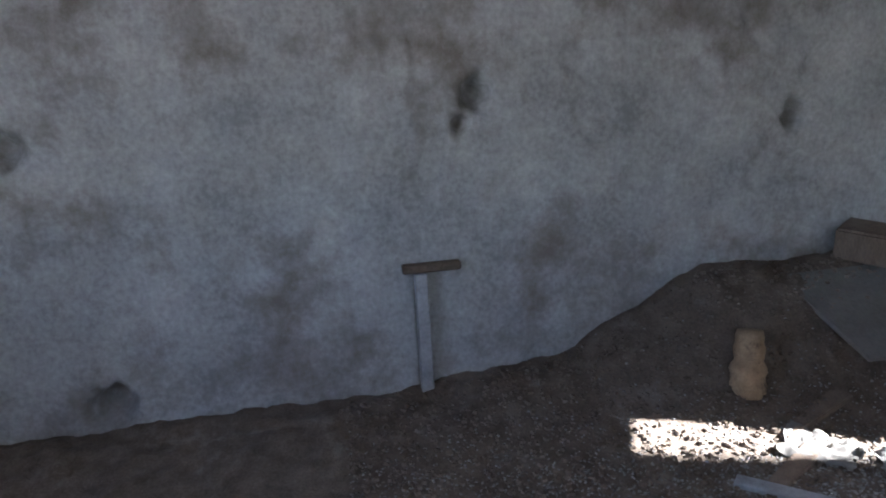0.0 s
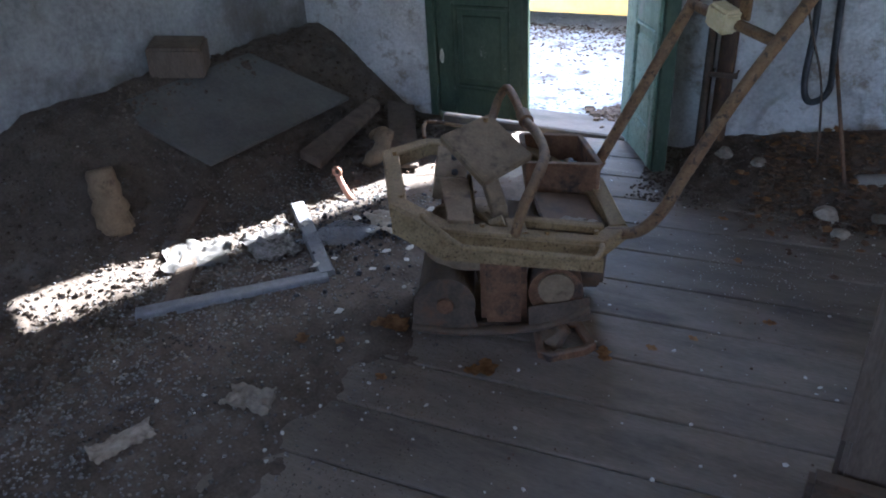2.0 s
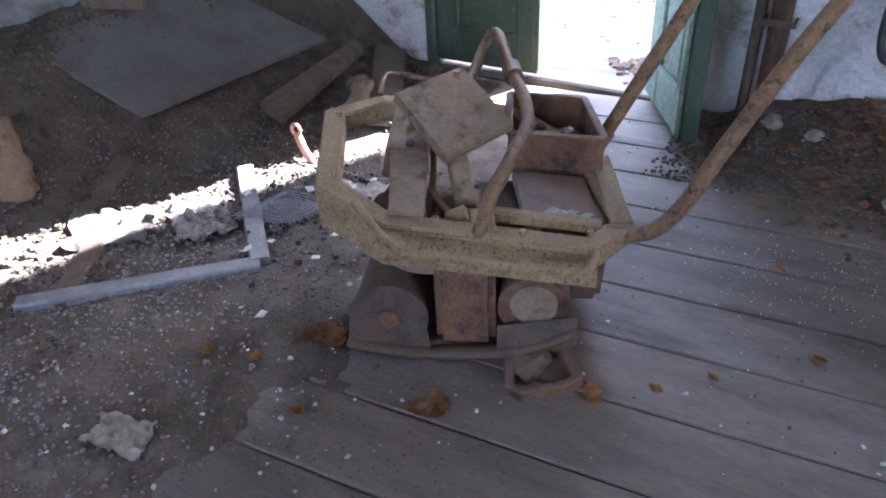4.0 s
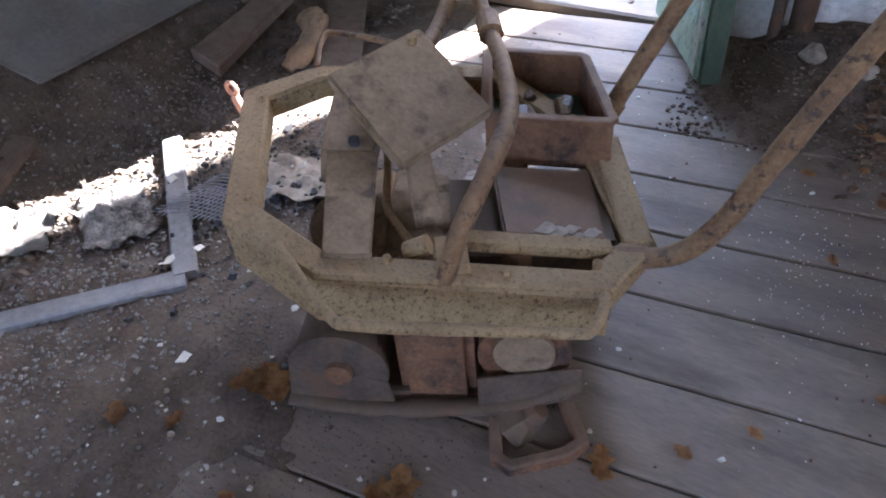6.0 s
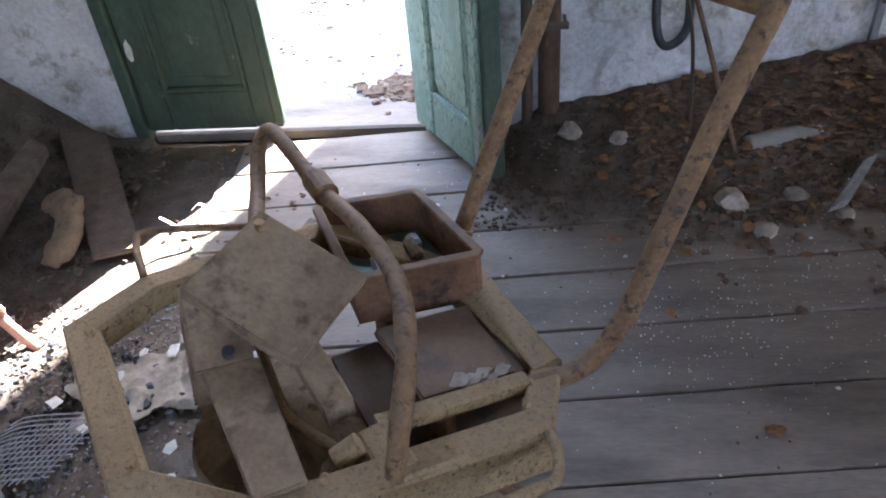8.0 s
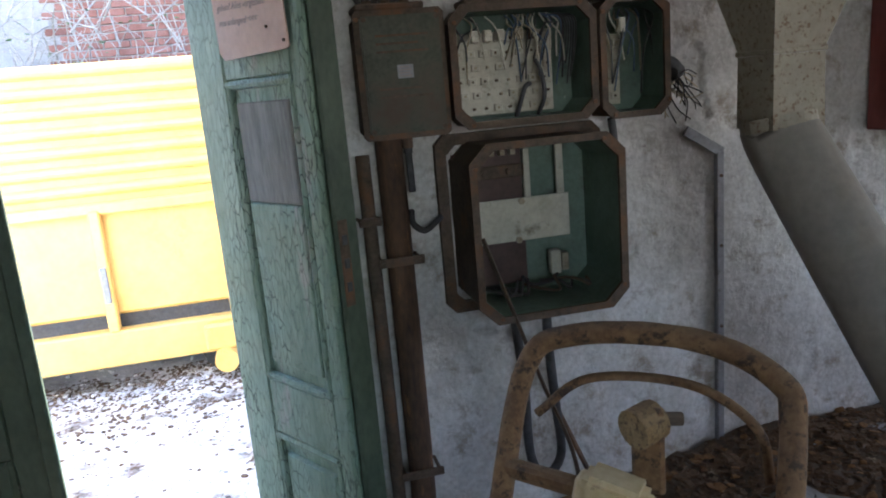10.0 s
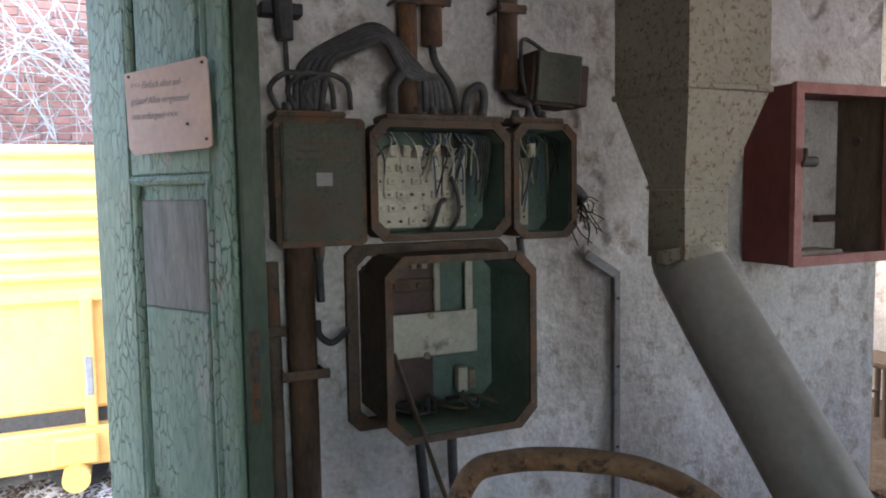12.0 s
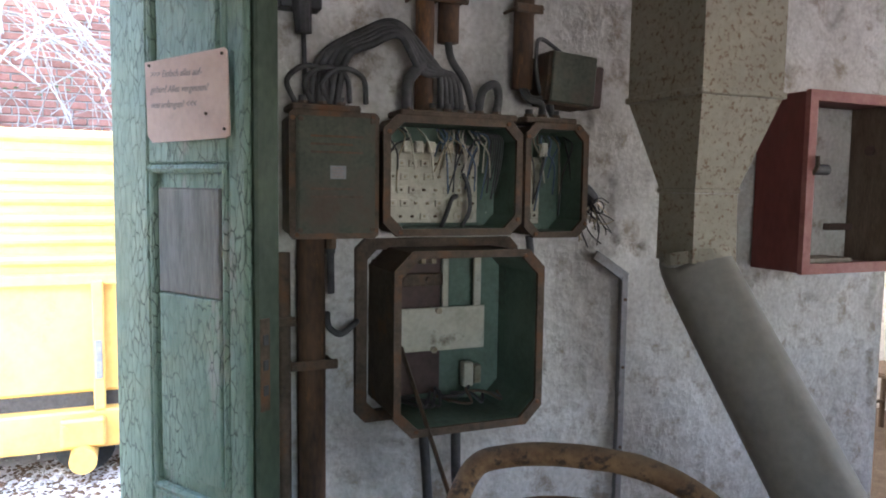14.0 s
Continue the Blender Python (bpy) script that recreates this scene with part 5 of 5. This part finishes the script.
sr = part("steel_rod", bm_cyl((0.26, 2.70, 0.08), (0.10, 3.03, 0.62), 0.009, 8), "rust")
tagged(sr, "thin rusty rod leaning against the wall", "rod")
sr2 = part("steel_rail", bm_bar([(1.0, 2.97, 0.26), (2.15, 3.02, 0.30)], 0.04, 0.04), "galv")
tagged(sr2, "grey rail lying along the wall's foot", "rail")
for pts, lab in (([(0.75, 2.80, 0.20), (0.80, 2.88, 0.22), (1.35, 2.55, 0.16), (1.30, 2.47, 0.15)], "grey plank lying on the leaf litter"),
                 ([(0.62, 2.55, 0.13), (0.68, 2.59, 0.13), (0.52, 2.36, 0.10), (0.46, 2.34, 0.09)], "short grey wood piece in the leaf litter"),
                 ([(0.95, 2.62, 0.19), (1.0, 2.68, 0.20), (1.18, 2.38, 0.12), (1.12, 2.33, 0.11)], "dark split wood piece in the litter")):
    w = part("wood_piece", bm_slab(pts, 0.035), "bare")
    tagged(w, lab, "wood piece")
gk = thing("perforated_plate", "dark perforated metal plate lying in the litter", "metal plate")
part("disc", bm_cyl((0.88, 2.70, 0.20), (0.885, 2.695, 0.215), 0.10, 24), "galv", gk)
for k in range(6):
    a = k * 1.047
    q = Vector((0.885 + 0.06 * math.cos(a), 2.695 + 0.06 * math.sin(a), 0.215))
    # black disc on the plate, the opening's darkness as colour
    part("hole", bm_cyl(q - Vector((0, 0, 0.004)), q + Vector((0, 0, 0.003)), 0.016, 10), "black", gk)
for i, (x, y, s) in enumerate(((0.215, 2.49, 0.055), (0.28, 2.33, 0.04), (-0.30, 2.87, 0.045), (0.42, 2.52, 0.035), (0.55, 2.42, 0.03), (-0.13, 2.80, 0.035))):
    b = bmesh.new()
    bmesh.ops.create_icosphere(b, subdivisions=2, radius=s)
    for v in b.verts:
        v.co *= 1 + 0.5 * noise.noise(v.co * 22 + Vector((i, 0, 0)))
        v.co.z *= 0.6
    bmesh.ops.translate(b, vec=(x, y, max(0.0, mound(x, y)) + s * 0.3), verts=b.verts)
    tagged(part("rubble_stone", b, "stone"), "pale broken plaster lump among the litter", "stone", "rubble lumps")


def dry_leaf(x, y, s, a, curl=0.16):
    bm = bmesh.new()
    rows = 7
    ring = []
    for i in range(rows):
        t = i / (rows - 1)
        w = s * 0.34 * math.sin(math.pi * min(1, t * 0.95 + 0.04)) * (1 + 0.35 * math.sin(t * 17))
        z = 0.004 + curl * s * (t - 0.5) ** 2
        ring.append([bm.verts.new((k * w, s * (t - 0.5), z + curl * abs(k) * w * 0.7)) for k in (-1, 0, 1)])
    for p, q in zip(ring, ring[1:]):
        for k in (0, 1):
            bm.faces.new((p[k], p[k + 1], q[k + 1], q[k]))
    ext = bmesh.ops.solidify(bm, geom=bm.faces[:], thickness=0.0012)
    bmesh.ops.transform(bm, matrix=pose(x, y, max(0.004, mound(x, y) + 0.006), 0, 0, a), verts=bm.verts)
    tagged(part("dry_leaf", bm, "leaf"), "curled dry brown leaf on the floor", "leaf", "dry leaves")


for x, y, s, a in ((-1.10, 0.985, 0.13, 60), (-1.15, 0.96, 0.09, 140), (-0.375, 1.15, 0.07, 20), (-0.36, 1.12, 0.05, 100), (-0.235, 1.24, 0.045, 70), (-0.70, 0.91, 0.10, 35), (-0.73, 0.88, 0.08, 120),
                   (-0.19, 2.30, 0.05, 80), (-0.07, 1.95, 0.045, 10), (-1.35, 0.75, 0.07, 50), (-1.22, 0.80, 0.05, 10), (-0.12, 1.35, 0.04, 60), (-1.0, 0.72, 0.05, 80), (0.10, 1.55, 0.05, 100)):
    dry_leaf(x, y, s, a)

# ---- floor planks, each a piece of the floor ----
plank_rng = random.Random(3)
PL_A = 6.0
y = -2.9
row = 0
while y < 3.03:
    wdt = 0.25
    x = -1.55 - plank_rng.uniform(0.0, 0.15)
    segs = [plank_rng.uniform(1.9, 3.2), 3.0, 3.0] if row % 3 else [plank_rng.uniform(2.8, 3.6), 3.0]
    for L in segs:
        x1 = min(x + L, RIGHT_X - 0.3)
        if x1 - x < 0.3:
            break
        bm = bmesh.new()
        n = 14
        e = 0.004
        prof = [(0.003, -0.03), (0.003, -e), (0.006, 0.0), (wdt - 0.010, 0.0), (wdt - 0.005, -e), (wdt - 0.005, -0.03)]
        rings = []
        for i in range(n + 1):
            u = x + 0.003 + (x1 - x - 0.006) * i / n
            wob = 0.004 * noise.noise(Vector((u * 2.5, row, 0)))
            wob2 = 0.004 * noise.noise(Vector((u * 2.5, row + 1, 0)))
            cup = 0.003 * noise.noise(Vector((u * 1.1, row * 3.3, 5)))
            rings.append([bm.verts.new((u, (p[0] + (wob if k < 3 else wob2)), p[1] + cup)) for k, p in enumerate(prof)])
        for a, b in zip(rings, rings[1:]):
            for k in range(5):
                bm.faces.new((a[k], b[k], b[k + 1], a[k + 1]))
        bm.faces.new(rings[0])
        bm.faces.new(rings[-1][::-1])
        bmesh.ops.recalc_face_normals(bm, faces=bm.faces)
        bmesh.ops.transform(bm, matrix=pose(-0.5, y + 0.03, 0, 0, 0, PL_A) @ pose(0.5, 0, 0), verts=bm.verts)
        for v in bm.verts:
            v.co.y = min(v.co.y, WALL_Y + 0.03)
        part("plank", bm, "plank", fl)
        x = x1
    y += wdt
    row += 1

# ---- litter ----
lr = random.Random(11)


def scatter(n, fx, fy, lift=0.0):
    out = []
    for _ in range(n):
        x, y = fx(), fy()
        out.append((x, y, max(0.0, mound(x, y)) + lift))
    return out


g = lr.gauss
sp = scatter(300, lambda: lr.uniform(-1.3, 0.9), lambda: lr.uniform(0.2, 2.9)) + scatter(520, lambda: g(0.25, 0.3), lambda: g(2.12, 0.22)) + scatter(150, lambda: g(-0.05, 0.12), lambda: g(1.85, 0.12))
stuff("paint_flakes", *bm_chips(sp, (0.0010, 0.0038), 0.3, rng=lr), "paint_chip", "tiny pale paint flakes scattered on the planks", "flakes")
sp = scatter(90, lambda: lr.uniform(-1.3, 0.9), lambda: lr.uniform(0.2, 2.9)) + scatter(60, lambda: g(-1.3, 0.3), lambda: g(0.75, 0.3))
stuff("plaster_chips", *bm_chips(sp, (0.004, 0.011), 0.35, rng=lr), "paint_chip", "pale plaster chips on the floor", "chips")
sp = scatter(260, lambda: lr.uniform(-1.2, 0.9), lambda: lr.uniform(0.2, 2.9))
stuff("dark_crumbs", *bm_chips(sp, (0.002, 0.006), 0.5, rng=lr), "litter", "dark crumbs of dirt on the planks", "crumbs")
sp = scatter(11000, lambda: min(-0.9, g(-1.85, 0.36)), lambda: lr.uniform(-0.8, 2.0))
stuff("ash_rubble", *bm_chips(sp, (0.002, 0.010), 0.45, rng=lr), "ash", "grey ash and crumbled rubble", "rubble")
sp = scatter(200, lambda: min(-0.8, g(-1.6, 0.42)), lambda: lr.uniform(-0.6, 1.9), 0.01)
stuff("pale_rubble", *bm_chips(sp, (0.002, 0.010), 0.45, rng=lr), "stone", "pale plaster crumbs in the ash", "rubble")
sp = scatter(220, lambda: g(-1.62, 0.16), lambda: g(1.5, 0.18), 0.012)
stuff("black_slag", *bm_chips(sp, (0.005, 0.016), 0.9, rng=lr), "coal", "glossy black slag lumps in the ash", "slag")
sp = scatter(24, lambda: g(-1.55, 0.22), lambda: g(1.55, 0.25), 0.03)
stuff("paper_scraps", *bm_chips(sp, (0.010, 0.032), 0.06, rng=lr), "paint_chip", "torn whitish paper and foil scraps", "paper")
sp = scatter(5000, lambda: lr.uniform(-3.0, -1.9), lambda: lr.uniform(-0.8, 3.0))
stuff("earth_clods", *bm_chips(sp, (0.004, 0.02), 0.6, rng=lr), "dirt", "dark earth clods on the heap", "clods")
sp = scatter(500, lambda: lr.uniform(-2.9, -1.2), lambda: lr.uniform(1.9, 3.0), 0.004)
stuff("wood_crumbs", *bm_chips(sp, (0.003, 0.014), 0.3, rng=lr), "litter", "brown wood crumbs and leaf bits", "crumbs")
sp = scatter(2400, lambda: lr.uniform(-0.66, 0.5), lambda: lr.uniform(2.36, 3.06))
stuff("earth_crumbs", *bm_chips(sp, (0.002, 0.013), 0.6, rng=lr), "dirt", "dark crumbly earth beside the open door leaf", "earth")
sp = scatter(5200, lambda: lr.uniform(-0.1, 2.2), lambda: 3.05 - abs(g(0, 0.33)), 0.004)
stuff("leaf_litter", *bm_chips(sp, (0.006, 0.03), 0.22, rng=lr), "litter", "brown leaf litter heaped along the wall", "leaf litter")
sp = scatter(260, lambda: lr.uniform(-0.2, 2.2), lambda: 3.05 - abs(g(0, 0.35)), 0.02)
stuff("tan_leaves", *bm_chips(sp, (0.012, 0.036), 0.1, rng=lr), "leaf", "tan dry leaves on the litter", "leaves")
sp = scatter(5200, lambda: g(-0.95, 0.24), lambda: lr.uniform(-0.9, 1.25), 0.001)
stuff("brown_dust_crumbs", *bm_chips(sp, (0.001, 0.0042), 0.4, rng=lr), "dirt", "brown dust and crumbs where earth thins out over the planks", "crumbs")
cm = thing("wire_mesh", "crumpled rusty wire mesh in the ash", "wire mesh")
for k in range(13):
    o = 0.016 * k
    part("mesh_wire", bm_tube([(-1.78 + o, 1.28 + o * 0.3, 0.06), (-1.72 + o, 1.38 + o * 0.3, 0.085), (-1.70 + o, 1.48 + o * 0.3, 0.065)], 0.002, 4, 5), "galv", cm)
    part("mesh_wire", bm_tube([(-1.80 + 0.006 * k, 1.28 + 0.016 * k, 0.066 + 0.0015 * k), (-1.68, 1.31 + 0.016 * k, 0.085), (-1.56 + 0.006 * k, 1.34 + 0.016 * k, 0.068)], 0.002, 4, 5), "galv", cm)

# ---- outdoors ----
tk = thing("yellow_wagon", "yellow painted work wagon with ribbed upper side panels", "wagon")
TX0, TX1, TY0, TY1 = -5.2, -0.2, 5.6, 7.4
part("body", bm_box(TX0, TX1, TY0 + 0.05, TY1, 0.45, 2.0, 0.02), "yellow", tk)
for k in range(7):
    z = 1.20 + 0.118 * k
    part("rib", bm_tube([(TX0, TY0 + 0.045, z + 0.05), (TX1, TY0 + 0.045, z + 0.05)], 0.036, smooth=False, sides=12), "yellow", tk)
part("mid_rail", bm_box(TX0, TX1, TY0 - 0.01, TY0 + 0.049, 1.10, 1.17, 0.01), "yellow", tk)
for x in (-4.2, -2.95, -1.80, -1.06):
    s = part("stanchion", bm_box(x - 0.032, x + 0.032, TY0 - 0.03, TY0 + 0.048, 0.36, 1.13, 0.008), "yellow", tk)
    part("latch", bm_box(x - 0.02, x + 0.02, TY0 - 0.045, TY0 - 0.031, 0.55, 0.78, 0.006), "galv", s)
part("bottom_beam", bm_box(TX0, TX1, TY0 - 0.02, TY0 + 0.25, 0.13, 0.36, 0.012), "yellow", tk)
# black slab fills the open gap, painting the shade under the body
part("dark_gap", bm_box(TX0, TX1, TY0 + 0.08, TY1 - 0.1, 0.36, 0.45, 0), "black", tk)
for x in (-1.15, -3.6):
    st = part("spring_bracket", bm_box(x - 0.12, x + 0.12, TY0 - 0.09, TY0 - 0.021, 0.16, 0.33, 0.015), "yellow", tk)
    for dx in (-0.09, 0.09):
        part("bolt", bm_cyl((x + dx, TY0 - 0.11, 0.29), (x + dx, TY0 - 0.09, 0.29), 0.018, 8), "yellow", st)
    part("axle_boss", bm_cyl((x, TY0 - 0.15, 0.10), (x, TY0 + 0.1, 0.10), 0.075, 18), "yellow", st)
    w = part("wheel", bm_cyl((x, TY0 + 0.10, 0.12), (x, TY0 + 0.28, 0.12), 0.17, 24), "tyre", tk)
bwall = structure("brick_wall", "red brick wall overgrown with bare twigs", "wall")
part("mortar_bed", bm_box(-9, 0.9, 8.72, 9.0, -0.1, 4.25, 0), "mortar", bwall)
one = bpy.data.meshes.new("brick")
b = bm_box(-0.118, 0.118, -0.014, 0.006, -0.031, 0.031, 0.004)
b.to_mesh(one)
b.free()
one.materials.append(M["brick"])
for r in range(28):
    for c in range(9):
        br = new("brick", one)
        br.parent = bwall
        br.location = (-2.5 + 0.25 * c + 0.125 * (r % 2), 8.715, 2.05 + 0.075 * r)
# unseen block, added so its left edge narrows the sun strip indoors
bld = thing("sun_blocker", "unseen tall brick block added to cut the sun to a strip", "building")
part("wall", bm_box(1.68, 14, 9.0, 11, -0.1, 13.0, 0.02), "brick", bld)
part("roof", bm_box(1.68, 14.2, 8.8, 11.0, 13.0, 13.3, 0.02), "cast", bld)

bush = thing("bare_bush", "pale bare tangled bush behind the wagon", "bush")
br_ = random.Random(8)
bm = bmesh.new()
for k in range(420):
    p = Vector((br_.uniform(-3.6, -0.2), br_.uniform(7.7, 8.5), br_.uniform(0.3, 3.2)))
    d = Vector((br_.gauss(0, 0.6), br_.gauss(0, 0.25), abs(br_.gauss(0.8, 0.5)))).normalized()
    L = br_.uniform(0.6, 1.5)
    q = p + d * L * 0.5 + Vector((br_.gauss(0, 0.08), br_.gauss(0, 0.08), 0.05))
    e = p + d * L + Vector((br_.gauss(0, 0.2), br_.gauss(0, 0.1), br_.gauss(-0.1, 0.2)))
    bm_tube([p, q, e], br_.uniform(0.005, 0.012), 5, 5, bm=bm, taper=0.3)
part("twigs", bm, "twig", bush)
for k in range(5):
    x = -3.2 + 0.7 * k
    part("stem", bm_tube([(x, 8.1, -0.1), (x + 0.1, 8.0, 0.8), (x - 0.05, 8.1, 2.0)], 0.02, 6, 7, taper=0.5), "twig", bush)
vv, ff = bm_chips([(br_.uniform(-3.2, -0.6), br_.uniform(7.7, 8.4), br_.uniform(2.0, 2.6)) for _ in range(90)], (0.015, 0.04), 0.1, rng=br_)
me = bpy.data.meshes.new("leaves")
me.from_pydata(vv, [], ff)
me.materials.append(M["foliage"])
lv = new("leaves", me)
lv.parent = bush
lv["label"] = "sparse green ivy leaves"
sp = [(br_.uniform(-3.4, 0.2), 5.9 - abs(br_.gauss(0, 0.55)) if k > 500 else br_.uniform(3.5, 6.0), 0.0) for k in range(5200)]
sp = [(x, y, yard(x, y)) for x, y, z in sp]
stuff("yard_litter", *bm_chips(sp, (0.006, 0.024), 0.15, rng=br_), "litter", "brown leaf litter on the yard", "leaf litter")
sp = [(br_.uniform(-3.4, 0.2), br_.uniform(3.4, 6.2), 0.0) for _ in range(2400)]
sp = [(x, y, yard(x, y)) for x, y, z in sp]
stuff("yard_grit", *bm_chips(sp, (0.004, 0.022), 0.4, rng=br_), "outside", "pale grit and stones on the yard", "grit")
sp = [(-1.0 + br_.gauss(0, 0.09), 3.5 + br_.gauss(0, 0.08), 0.0) for _ in range(160)]
stuff("door_litter", *bm_chips(sp, (0.015, 0.05), 0.3, rng=br_), "litter", "small heap of leaves at the door sill", "leaf litter")
